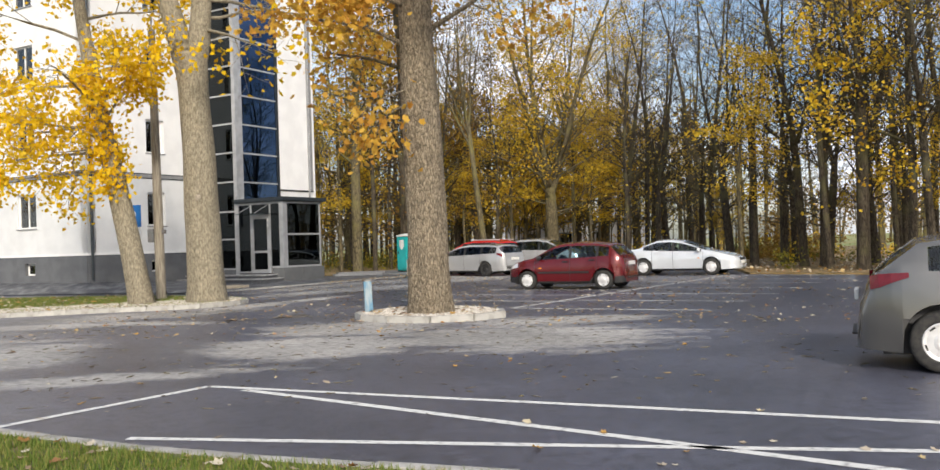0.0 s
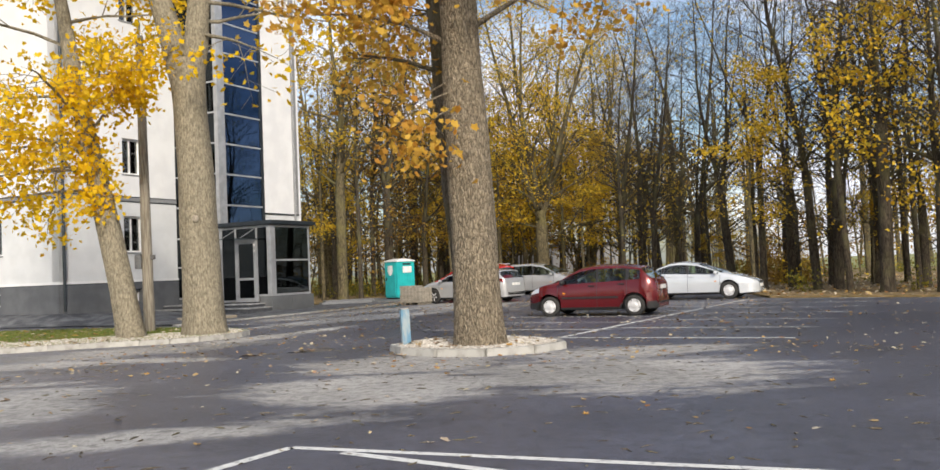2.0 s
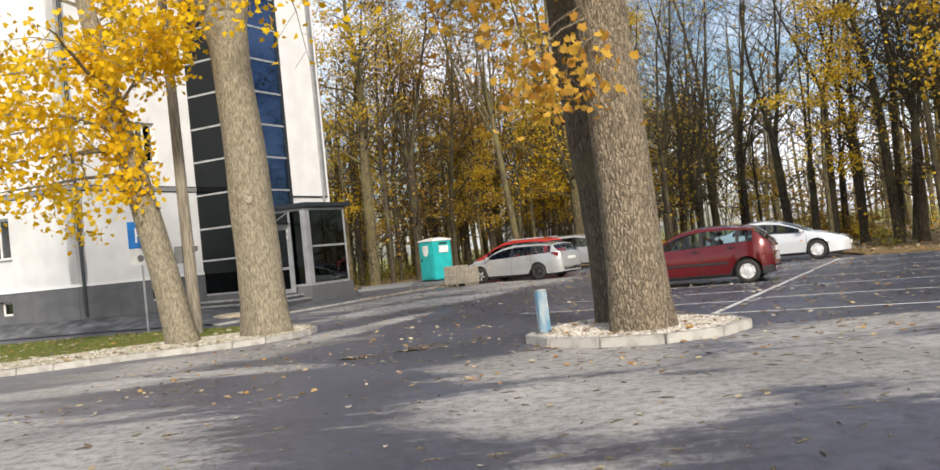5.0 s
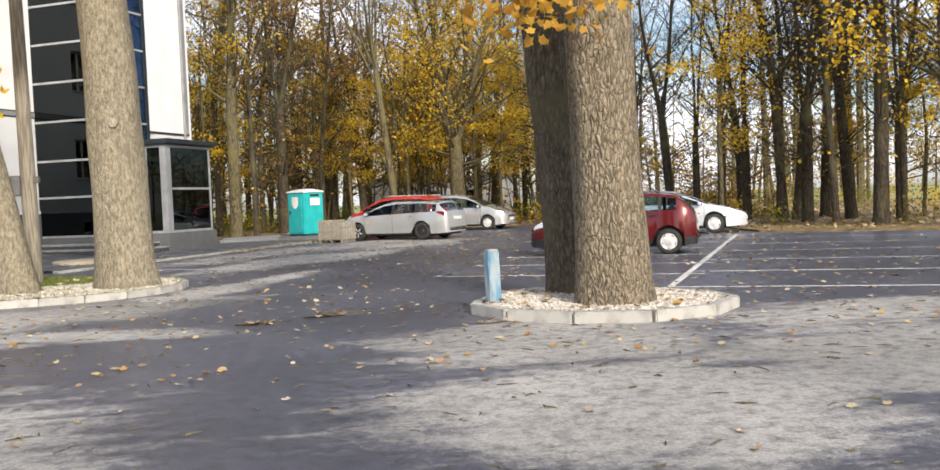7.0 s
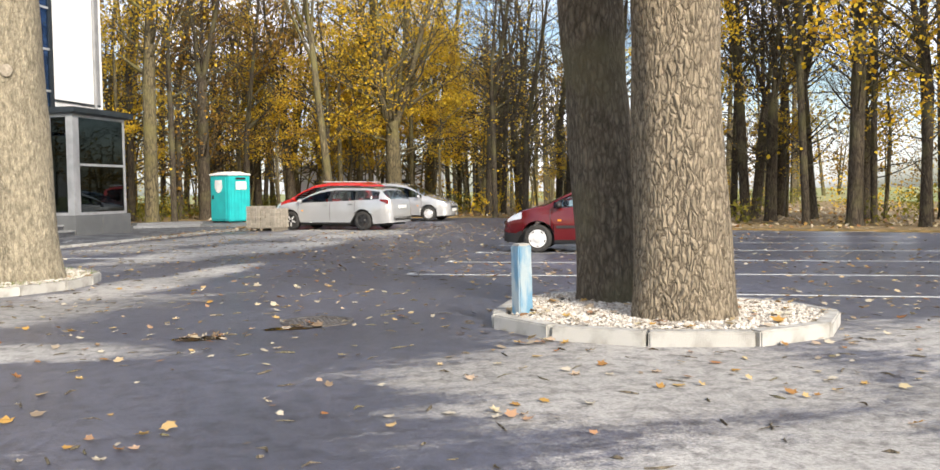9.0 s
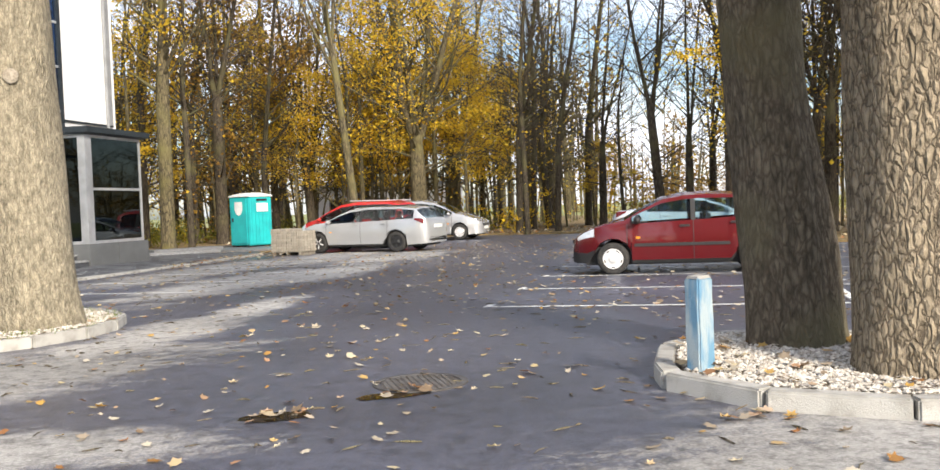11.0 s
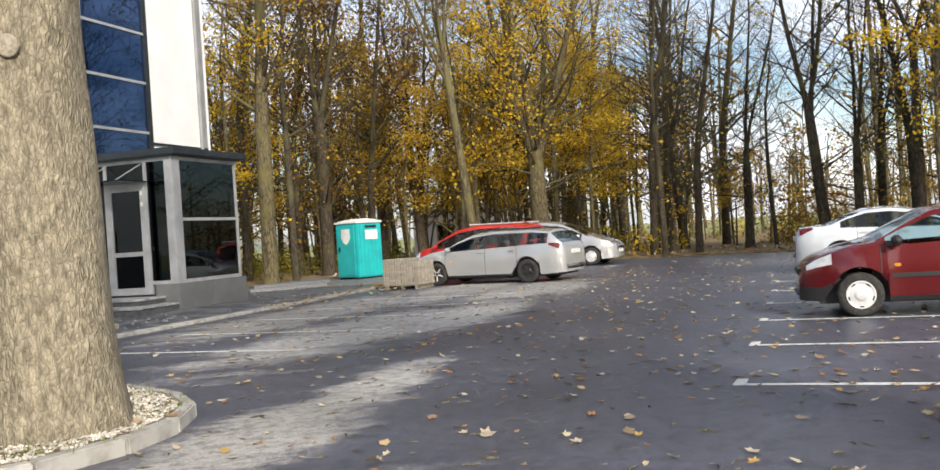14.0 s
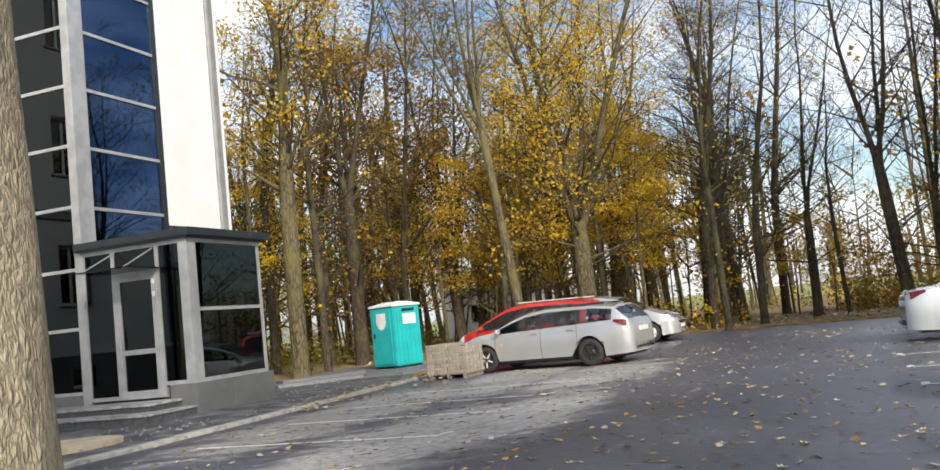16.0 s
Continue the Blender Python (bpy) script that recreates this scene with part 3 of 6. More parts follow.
M_LOWER = mat("light_grey_render", (0.66, 0.67, 0.68), 0.9, color2=(0.6, 0.61, 0.62), scale=1.2, bump=0.25, bump_scale=160)
FACES = {"front": (pose(-2.41, -5.77, 0, 0, 0, 90), 5.77), "side": (pose(-2.41, -5.77, 0, 0, 0, 180), 19.0)}
FLOORS = (2.7, 5.85, 9.0, 12.1)
win_specs = []
for face, cols in (("front", (3.0,)), ("side", (3.3, 7.2, 11.1, 15.0))):
    m, length = FACES[face]
    flip = face == "side"
    for (za, zb, material, nm, proud) in ((0.0, 1.47, M_PLINTH, "plinth", -0.05), (1.47, 4.72, M_LOWER, "wall", 0.0), (4.95, TOP, M_WALL, "wall", 0.0)):
        holes = []
        for c in cols:
            w = 0.95 if face == "front" else 1.3
            for z in FLOORS:
                if za < z < zb:
                    holes.append((c, c + w, z, z + 1.45))
                    win_specs.append((face, c, w, z, 1.45))
            if nm == "plinth":
                holes.append((c + 0.1, c + 0.8, 0.72, 1.22))
                win_specs.append((face, c + 0.1, 0.7, 0.72, 0.5))
        if flip:
            bm = wall_with_holes(length, za, zb, holes, 0.4)
            for v in bm.verts:
                v.co.y = -v.co.y
            bmesh.ops.recalc_face_normals(bm, faces=bm.faces)
        else:
            bm = wall_with_holes(length, za, zb, holes, 0.4)
        ob = part(nm, bm, material, house, {"plinth": "dark grey rendered plinth"}.get(nm, ""))
        off = proud if not flip else -proud
        place(ob, m @ Matrix.Translation((0, off, 0)))
    sgn = -1 if flip else 1
    for za, zb, material, out in ((1.47, 1.50, M_DARKALU, 0.03), (1.50, 1.60, M_WALL, 0.045), (4.72, 4.76, M_DARKALU, 0.02), (4.76, 4.91, M_GREYPANEL, 0.035), (4.91, 4.95, M_DARKALU, 0.02)):
        place(part("cornice_band", boxed(0, -out * sgn, za, length, 0.3 * sgn, zb), material, house), m)


def window(face, c, w, z, h):
    m, _ = FACES[face]
    s = -1 if face == "side" else 1
    win = part("window", bmesh.new(), M_PVC, house)
    place(win, m @ Matrix.Translation((c, 0.16 * s, z)))
    bm = bmesh.new()
    t = 0.07
    box(bm, 0, 0, 0, w, 0.06, t)
    box(bm, 0, 0, h - t, w, 0.06, h)
    box(bm, 0, 0, t, t, 0.06, h - t)
    box(bm, w - t, 0, t, w, 0.06, h - t)
    if w > 0.9:
        box(bm, w / 2 - 0.04, 0, t, w / 2 + 0.04, 0.06, h - t)
    part("frame", bm, M_PVC, win)
    part("pane", boxed(t, 0.025, t, w - t, 0.035, h - t), M_WINGLASS, win)
    part("sill", boxed(-0.05, -0.2 * s, -0.05, w + 0.05, 0.02 * s, -0.003), M_GREYPANEL, win)


for spec in win_specs:
    window(*spec)

# stair tower: dark glass on the outer side, white panel beyond, grey pillars between
for nm, args, material in (
        ("pillar", (-0.10, -0.02, 0.2, 0.11, 0.42, TOP), M_ALU),
        ("wall", (-0.4, 2.86, 4.34, 0.0, 5.05, TOP), M_WALL),
        ("cornice_band", (-0.4, 2.86, 4.28, 0.03, 5.21, 4.34), M_DARKALU),
        ("wall", (-0.4, 2.86, 0.0, -0.02, 5.21, 4.28), M_LOWER),
        ("corner_trim", (-0.42, 5.05, 4.34, 0.02, 5.21, TOP), M_GREYPANEL),
        ("pillar", (-0.12, 2.70, 3.7, 0.03, 2.86, TOP), M_DARKALU),
        ("wall", (-8.0, 5.21, 0.0, -0.1, 5.5, TOP), M_WALL),
        ("end_wall", (-21.0, 5.0, 0.0, -8.0, 5.4, TOP), M_WALL),
        ("back_wall", (-21.2, -5.77, 0.0, -20.9, 5.4, TOP), M_WALL),
        ("roof", (-21.0, -6.3, TOP, 0.1, 5.5, TOP + 0.3), M_DARKALU)):
    part(nm, boxed(*args, bevel=0.01 if nm == "pillar" else 0.0), material, house)
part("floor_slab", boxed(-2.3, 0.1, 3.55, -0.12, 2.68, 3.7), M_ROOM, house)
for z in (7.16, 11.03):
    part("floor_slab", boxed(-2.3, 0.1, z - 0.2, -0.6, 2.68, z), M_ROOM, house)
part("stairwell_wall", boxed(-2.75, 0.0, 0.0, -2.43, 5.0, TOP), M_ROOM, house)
for z in ROWS_Z[2:-1]:
    part("mullion", boxed(-0.06, 0.42, z - 0.035, 0.02, 2.70, z + 0.035), M_ALU, house)
for z in ROWS_Z[:-1]:
    part("mullion", boxed(-2.39, -0.015, z - 0.035, -0.10, 0.05, z + 0.035), M_ALU, house)
for z0, z1 in zip(ROWS_Z[2:], ROWS_Z[3:]):
    part("pane", boxed(-0.035, 0.42, z0 + 0.036, -0.02, 2.70, z1 - 0.036), M_GLASS_SKY, house)
for z0, z1 in zip(ROWS_Z, ROWS_Z[1:]):
    part("pane", boxed(-2.39, 0.02, z0 + 0.036, -0.10, 0.035, z1 - 0.036), M_GLASS, house)
part("plinth", boxed(-2.41, -0.03, 0.0, -0.10, 0.1, 0.66), M_PLINTH, house)
part("downpipe", rod(bmesh.new(), (-2.35, -5.6, 0.5), (-2.35, -5.6, TOP), 0.055), M_DARKALU, house, "dark metal downpipe")
part("downpipe", rod(bmesh.new(), (0.05, 4.9, 3.7), (0.05, 4.9, TOP), 0.05), M_GREYPANEL, house, "grey metal downpipe")

# glazed porch with the entrance door
PX, PY = 2.72, 2.46
M_PLINTH2 = mat("grey_plinth_render", (0.13, 0.135, 0.14), 0.85, color2=(0.105, 0.11, 0.115), scale=1.5, bump=0.3, bump_scale=120)
porch = thing("entrance_porch", B, "glazed grey aluminium entrance porch with dark flat roof", "porch")
part("roof", boxed(-0.0, -0.16, 3.60, PX + 0.2, PY + 0.2, 3.76, bevel=0.015), M_DARKALU, porch, "dark sheet-metal flat roof with raised edge")
part("gutter", boxed(0.02, -0.12, 3.572, PX + 0.1, PY + 0.1, 3.597), M_DARKALU, porch)
part("plinth", boxed(0.06, 1.2, 0.0, PX + 0.05, PY + 0.12, 0.72), M_PLINTH2, porch)
part("plinth", boxed(PX - 0.62, -0.01, 0.0, PX + 0.03, 1.2, 0.72), M_PLINTH2, porch)
part("pillar", boxed(PX - 0.2, -0.02, 0.72, PX + 0.02, 0.2, 3.57, bevel=0.008), M_ALU, porch)
for args in ((PX - 0.06, 0.2, 0.72, PX, PY, 0.8), (PX - 0.06, 0.2, 3.49, PX, PY, 3.57), (PX - 0.06, 0.2, 2.12, PX, PY - 0.09, 2.19), (PX - 0.06, PY - 0.09, 0.8, PX, PY, 3.49), (PX - 0.06, 0.2, 0.8, PX, 0.28, 3.49),
             (0.06, 0.0, 3.49, PX - 0.2, 0.07, 3.57), (0.06, 0.0, 0.5, 0.13, 0.07, 3.49), (PX - 0.7, 0.0, 0.72, PX - 0.2, 0.07, 0.8),
             (0.82, 0.0, 0.5, 0.90, 0.075, 3.49), (1.93, 0.0, 0.5, 2.01, 0.075, 3.49), (0.13, 0.0, 0.5, 0.82, 0.07, 0.58), (0.9, 0.0, 3.0, 1.93, 0.075, 3.07),
             (0.06, PY - 0.06, 0.72, PX - 0.06, PY, 0.8), (0.06, PY - 0.06, 3.49, PX - 0.06, PY, 3.57)):
    part("frame", boxed(*args), M_ALU, porch)
for args in ((PX - 0.035, 0.28, 0.8, PX - 0.022, PY - 0.09, 2.12), (PX - 0.035, 0.28, 2.19, PX - 0.022, PY - 0.09, 3.49), (0.13, 0.03, 0.58, 0.82, 0.042, 3.49), (2.01, 0.03, 0.8, PX - 0.2, 0.042, 3.49), (0.9, 0.03, 3.07, 1.93, 0.042, 3.49),
             (0.06, PY - 0.035, 0.8, PX - 0.06, PY - 0.022, 3.49)):
    part("pane", boxed(*args), M_GLASS, porch)
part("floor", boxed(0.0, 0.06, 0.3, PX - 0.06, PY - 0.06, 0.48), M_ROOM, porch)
door = part("door", bmesh.new(), M_ALU, porch, "grey aluminium glazed entrance door")
bm = bmesh.new()
for args in ((0.90, -0.01, 0.5, 1.02, 0.06, 3.0), (1.81, -0.01, 0.5, 1.93, 0.06, 3.0), (1.02, -0.01, 0.5, 1.81, 0.06, 0.66), (1.02, -0.01, 2.86, 1.81, 0.06, 3.0), (1.02, -0.01, 1.38, 1.81, 0.06, 1.48)):
    box(bm, *args)
part("leaf_frame", bm, M_ALU, door)
part("pane", boxed(1.02, 0.02, 0.66, 1.81, 0.032, 1.38), M_GLASS, door)
part("pane", boxed(1.02, 0.02, 1.48, 1.81, 0.032, 2.86), M_GLASS, door)
bm = rod(bmesh.new(), (1.0, -0.07, 1.15), (1.0, -0.07, 1.95), 0.018)
rod(bm, (1.0, -0.07, 1.25), (1.0, 0.0, 1.25), 0.012)
rod(bm, (1.0, -0.07, 1.85), (1.0, 0.0, 1.85), 0.012)
part("handle", bm, M_ALU, door, "long steel pull handle")
for z in (2.5, 2.75):
    part("hinge", boxed(1.83, -0.035, z, 1.9, -0.008, z + 0.1, bevel=0.01), M_PVC, door)
canopy = part("canopy", boxed(0.75, -0.95, 3.04, 2.05, -0.02, 3.065), M_GLASS, porch, "small glass canopy over the door on steel stays")
for x in (0.9, 1.9):
    part("stay", rod(bmesh.new(), (x, -0.85, 3.07), (x, -0.01, 3.46), 0.014), M_ALU, canopy)

# steps before the door
M_TREAD = mat("pale_granite", (0.33, 0.33, 0.33), 0.7, color2=(0.2, 0.205, 0.21), scale=5, bump=0.2, obj_random=0.15)
steps = thing("entrance_steps", B, "low grey granite entrance steps", "steps")
for ext, x1, z in ((1.45, 2.75, 0.31), (0.95, 2.4, 0.46)):
    part("riser", boxed(-2.3, -ext + 0.04, 0.0, x1 - 0.04, -0.036, z - 0.052), M_COBBLE, steps)
    for k in range(6):
        w_ = (x1 + 2.3) / 6
        part("tread", boxed(-2.3 + k * w_, -ext, z - 0.05, -2.3 + (k + 1) * w_ - 0.006, -0.036, z, bevel=0.01), M_TREAD, steps, "pale granite tread")

# forecourt: rising paved strip
C0, C1, C2, C3 = (B @ Vector(v) for v in ((-20, -5.8, 0), (-2.43, -5.8, 0), (-2.43, 0, 0), (0, 5.5, 0)))
bm = bmesh.new()
outer = [(-26, 38.2, 0.02), (-15, 35.3, 0.03), (-11.0, 33.1, 0.045), (-8.66, 37.25, 0.045), (-7.3, 39.9, 0.045), (-4.7, 45.0, 0.045), (-4.8, 46.5, 0.06)]
inner = [(C0.x, C0.y, 0.42), (C1.x, C1.y, 0.42), (C1.x + 0.6, C1.y + 0.6, 0.4), (C2.x + 1.2, C2.y, 0.2), (*(B @ Vector((2.7, 0.0, 0))).to_2d(), 0.16), (*(B @ Vector((2.75, 2.5, 0))).to_2d(), 0.12), (C3.x, C3.y, 0.12)]
o = [bm.verts.new(v) for v in outer]
n_ = [bm.verts.new(v) for v in inner]
for i in range(len(o) - 1):
    bm.faces.new((o[i], o[i + 1], n_[i + 1], n_[i]))
bmesh.ops.recalc_face_normals(bm, faces=bm.faces)
M_FORE = mat("wet_paving", (0.16, 0.165, 0.17), 0.6, color2=(0.05, 0.052, 0.06), scale=2.4, mix_lo=0.42, mix_hi=0.66, bump=0.6, bump_scale=25)
tagged(part("forecourt", bm, M_FORE), "dark paved forecourt rising to the building", "pavement", kind="structure")
bm = slab(bmesh.new(), smooth_poly([(-11.4, 35.0), (-10.5, 35.4), (-9.9, 36.4), (-10.7, 37.0), (-11.9, 36.2)], 3), 0.0, 0.15)
tagged(part("sand_patch", bm, M_SAND), "pale dry sand left beside the steps", "sand", kind="structure")

# granite slabs lying beside the porch
for i, (dx, dy, z) in enumerate(((0.0, 0.0, 0.08), (0.08, 0.5, 0.16))):
    slab_ob = tagged(part("granite_slab", boxed(-1.2, -0.32, 0.0, 1.2, 0.32, 0.105, bevel=0.012), M_STONE), "grey granite slab laid as a low step", "stone slab", "slabs beside the porch")
    slab_ob.matrix_world = pose(-7.3 + dx, 46.4 + dy, z, 0, 0, 22)
rng = random.Random(17)
verts, faces = [], []
for _ in range(260):
    t, s_ = rng.uniform(0.0, 12.0), rng.uniform(-2.2, -0.15)
    x, y = -10.6 + 0.475 * t + 0.88 * s_, 33.8 + 0.88 * t - 0.475 * s_
    r, k = rng.uniform(0.015, 0.05), len(verts)
    z0 = 0.045 + 0.05 * abs(s_)
    a = rng.uniform(0, 6.28)
    for px, py, pz in ((1.4, 0, 0), (0.2, 0.9, 0), (-1.2, 0.2, 0), (-0.1, -0.9, 0), (0.1, 0, 0.7)):
        verts.append((x + r * (px * math.cos(a) - py * math.sin(a)), y + r * (px * math.sin(a) + py * math.cos(a)), z0 + r * pz))
    faces += [(k, k + 1, k + 4), (k + 1, k + 2, k + 4), (k + 2, k + 3, k + 4), (k + 3, k, k + 4)]
tagged(raw("rubble", verts, faces, M_STONE), "grey stone chips scattered on the forecourt", "rubble", kind="stuff")


# ---- trees ----
class Wood:
    """Collects tapering tubes and the twig ends on which leaves hang."""

    def __init__(self, seed, far=False):
        self.rng, self.verts, self.faces, self.ends = random.Random(seed), [], [], []
        self.cuts = (6, 4, 3, 1) if far else (6, 5, 3, 2)
        self.sides = (8, 4, 3, 3) if far else (8, 5, 3, 3)

    def tube(self, pts, radii, seg, rough=0.0):
        base, k = len(self.verts), seg
        for i, (p, r) in enumerate(zip(pts, radii)):
            d = (pts[min(i + 1, len(pts) - 1)] - pts[max(i - 1, 0)]).normalized()
            a = d.cross(Vector((1, 0.02, 0.05))).normalized() if abs(d.x) < 0.9 else d.cross(Vector((0, 1, 0))).normalized()
            b = d.cross(a)
            for j in range(k):
                t = math.tau * j / k
                rr = r * (1 + (rough * noise.noise(Vector((math.cos(t) * 1.7, math.sin(t) * 1.7, p.z * 0.7))) if rough else 0))
                self.verts.append(p + a * (rr * math.cos(t)) + b * (rr * math.sin(t)))
        for i in range(len(pts) - 1):
            for j in range(k):
                q = base + i * k
                self.faces.append((q + j, q + (j + 1) % k, q + k + (j + 1) % k, q + k + j))
        self.faces.append(tuple(base + (len(pts) - 1) * k + j for j in range(k)))

    def limb(self, start, direction, length, radius, level, depth, droop=0.0, kids=5, spread=0.8, from_=0.3):
        rng = self.rng
        n = self.cuts[min(level, 3)]
        pts, p, d = [start.copy()], start.copy(), direction.normalized()
        for i in range(n):
            d = (d + Vector((rng.gauss(0, 0.13), rng.gauss(0, 0.13), rng.gauss(0.03, 0.09) - droop))).normalized()
            p = p + d * (length / n)
            pts.append(p.copy())
        radii = [max(radius * (1 - 0.78 * i / n), 0.006) for i in range(n + 1)]
        self.tube(pts, radii, self.sides[min(level, 3)])
        if level >= depth:
            self.ends.append((pts[-1], d))
            self.ends.append((pts[-2].lerp(pts[-1], 0.3), d))
            return
        for k in range(kids):
            f = from_ + (1 - from_) * (k + rng.random()) / kids
            i = min(int(f * n), n - 1)
            q = pts[i].lerp(pts[i + 1], f * n - i)
            axis = (pts[i + 1] - pts[i]).normalized()
            side = Vector((rng.gauss(0, 1), rng.gauss(0, 1), rng.gauss(0.15, 0.6)))
            side = (side - axis * side.dot(axis)).normalized()
            self.limb(q, axis * (1 - spread * 0.6) + side * spread, length * rng.uniform(0.38, 0.62) * (1.15 - 0.5 * f), radii[i] * rng.uniform(0.4, 0.6), level + 1, depth, droop, max(kids - 1, 3), spread, 0.2)


LEAF_SHAPE = ((0, 0), (0.28, 0.12), (0.5, 0.05), (0.42, 0.32), (0.58, 0.58), (0.28, 0.62), (0, 1.0), (-0.28, 0.62), (-0.58, 0.58), (-0.42, 0.32), (-0.5, 0.05), (-0.28, 0.12))


def leaves(ends, rng, per, size, scatter, hang=0.4, lobed=False, flat=0.8):
    """Leaves about the twig ends: a bent pair of triangles each, or a lobed outline for those seen close."""
    verts, faces = [], []
    for p, d in ends:
        for _ in range(per):
            c = p + Vector((rng.gauss(0, scatter), rng.gauss(0, scatter), rng.gauss(-0.3 * scatter, scatter * flat)))
            s = size * rng.uniform(0.6, 1.25)
            q = Euler((rng.uniform(-1.2, 1.2) + hang, rng.uniform(-1.0, 1.0), rng.uniform(0, 6.28))).to_matrix()
            k = len(verts)
            if lobed:
                verts += [c + q @ Vector((x * s, y * s, abs(x) * 0.25 * s)) for x, y in LEAF_SHAPE]
                faces.append(tuple(range(k, k + 12)))
            else:
                verts += [c + q @ Vector(v) for v in ((0, 0, 0), (0.42 * s, 0.45 * s, 0.12 * s), (0, s, 0), (-0.42 * s, 0.45 * s, 0.12 * s))]
                faces.append((k, k + 1, k + 2, k + 3))
    return verts, faces


def finish_tree(w, name, bark, leaf_data, leaf_m, label, category="tree", group=""):
    root = tagged(new(name), label, category, group)
    raw("trunk", w.verts, w.faces, bark, root, True)
    if leaf_data:
        raw("crown", *leaf_data, leaf_m, root)
    return root


def big_trunk(w, pts, radii, flare=0.35, seg=36, sub=7, rough=0.10):
    """A thick near trunk with root flare, knots and uneven girth."""
    P, R = [], []
    for i in range(len(pts) - 1):
        for s in range(sub):
            t = s / sub
            P.append(pts[i].lerp(pts[i + 1], t))
            h = P[-1].z - pts[0].z
            R.append((radii[i] + (radii[i + 1] - radii[i]) * t) * (1 + flare * math.exp(-h / 0.28)))
    P.append(pts[-1])
    R.append(radii[-1])
    w.tube(P, R, seg, rough)


def v3(*a):
    return Vector(a)


# oak in the kerbed island
w = Wood(11)
big_trunk(w, [v3(0, 0, -0.1), v3(-0.03, 0.02, 1.2), v3(-0.06, 0.05, 2.6), v3(-0.12, 0.1, 4.2), v3(-0.16, 0.1, 6.2), v3(-0.1, 0.1, 9), v3(0, 0, 13)], [0.435, 0.415, 0.40, 0.375, 0.34, 0.27, 0.12], 0.16)
for z, az, ln, el in ((5.3, 172, 3.0, 0.7), (5.6, 10, 3.2, 0.75), (6.1, 220, 2.0, 0.4), (6.3, 140, 4.4, 0.5), (6.9, -35, 4.4, 0.3), (7.4, 85, 4.2, 0.6), (7.8, 200, 2.4, 0.6), (8.4, 300, 4.2, 0.4), (9.0, 20, 4.0, 0.4), (9.5, 120, 4, 0.7), (10.2, 240, 2.6, 0.9)):
    a = radians(az)
    w.limb(v3(-0.12, 0.1, z), v3(math.cos(a), math.sin(a), el), ln, 0.065, 1, 3, 0.11, 5)
for z, az, ln in ((4.5, 216, 1.5), (4.2, 232, 1.2), (4.7, 200, 1.3)):
    a = radians(az)
    w.limb(v3(-0.12 + 0.36 * math.cos(a), 0.1 + 0.36 * math.sin(a), z), v3(math.cos(a), math.sin(a), -0.25), ln, 0.025, 2, 3, 0.28, 4)
oak_leaves = leaves([e for e in w.ends if w.rng.random() < 0.9], w.rng, 15, 0.13, 0.28, 0.7, lobed=True)
oak = finish_tree(w, "oak_tree", M_BARK_OAK, oak_leaves, M_LEAF_OAK, "tall oak with furrowed brown bark and yellow leaves")
oak.matrix_world = pose(-1.33, 19.72, 0.1)

# its slimmer neighbour, trunk coloured darker
w = Wood(12)
big_trunk(w, [v3(0, 0, -0.1), v3(-0.08, 0.06, 1.4), v3(-0.22, 0.14, 3.0), v3(-0.34, 0.2, 4.6), v3(-0.5, 0.3, 7), v3(-0.6, 0.4, 12)], [0.36, 0.34, 0.32, 0.30, 0.24, 0.08], 0.14, 36, 7, 0.24)
for z, az, ln, el in ((5.2, 200, 2.0, 0.5), (6.2, 100, 3.6, 0.4), (7.0, 300, 3.5, 0.4), (8, 10, 3.5, 0.5), (8.8, 160, 2, 0.8)):
    a = radians(az)
    w.limb(v3(-0.4, 0.25, z), v3(math.cos(a), math.sin(a), el), ln, 0.06, 1, 3, 0.06, 4)
dark = finish_tree(w, "oak_tree", M_BARK_DARK, leaves([e for e in w.ends if w.rng.random() < 0.5], w.rng, 4, 0.15, 0.26, lobed=True), M_LEAF_OAK, "slimmer oak beside the thicker trunk, coloured darker")
dark.matrix_world = pose(-1.39, 21.06, 0.1)

# smooth grey forked trunk at the gravel bed
w = Wood(13)
big_trunk(w, [v3(0, 0, -0.1), v3(-0.02, 0, 0.8), v3(-0.08, 0.02, 2.4), v3(-0.16, 0.03, 4.4), v3(-0.24, 0.05, 5.8), v3(-0.28, 0.05, 6.9)], [0.53, 0.49, 0.46, 0.42, 0.42, 0.44], 0.14)
big_trunk(w, [v3(-0.36, 0.05, 6.3), v3(-0.60, 0.05, 7.3), v3(-0.95, 0.0, 8.6), v3(-1.5, 0, 11), v3(-1.9, 0, 15)], [0.33, 0.31, 0.27, 0.2, 0.08], 0.0, 20, 4)
big_trunk(w, [v3(-0.2, 0.05, 6.3), v3(-0.05, 0.1, 7.3), v3(0.02, 0.2, 8.6), v3(0.1, 0.3, 11), v3(0.3, 0.4, 15)], [0.32, 0.30, 0.27, 0.2, 0.08], 0.0, 20, 4)
for x, z, az, ln, el in ((-1.0, 8.6, 170, 3.5, 0.3), (-1.3, 9.5, 240, 3.5, 0.4), (0.1, 8.4, 20, 3.5, 0.0), (0.1, 9.2, 320, 3.5, 0.1), (0.0, 7.6, 330, 3.0, -0.15), (0.0, 7.9, 20, 2.6, -0.1)):
    a = radians(az)
    w.limb(v3(x, 0.1, z), v3(math.cos(a), math.sin(a), el), ln, 0.06, 1, 3, 0.06, 4)
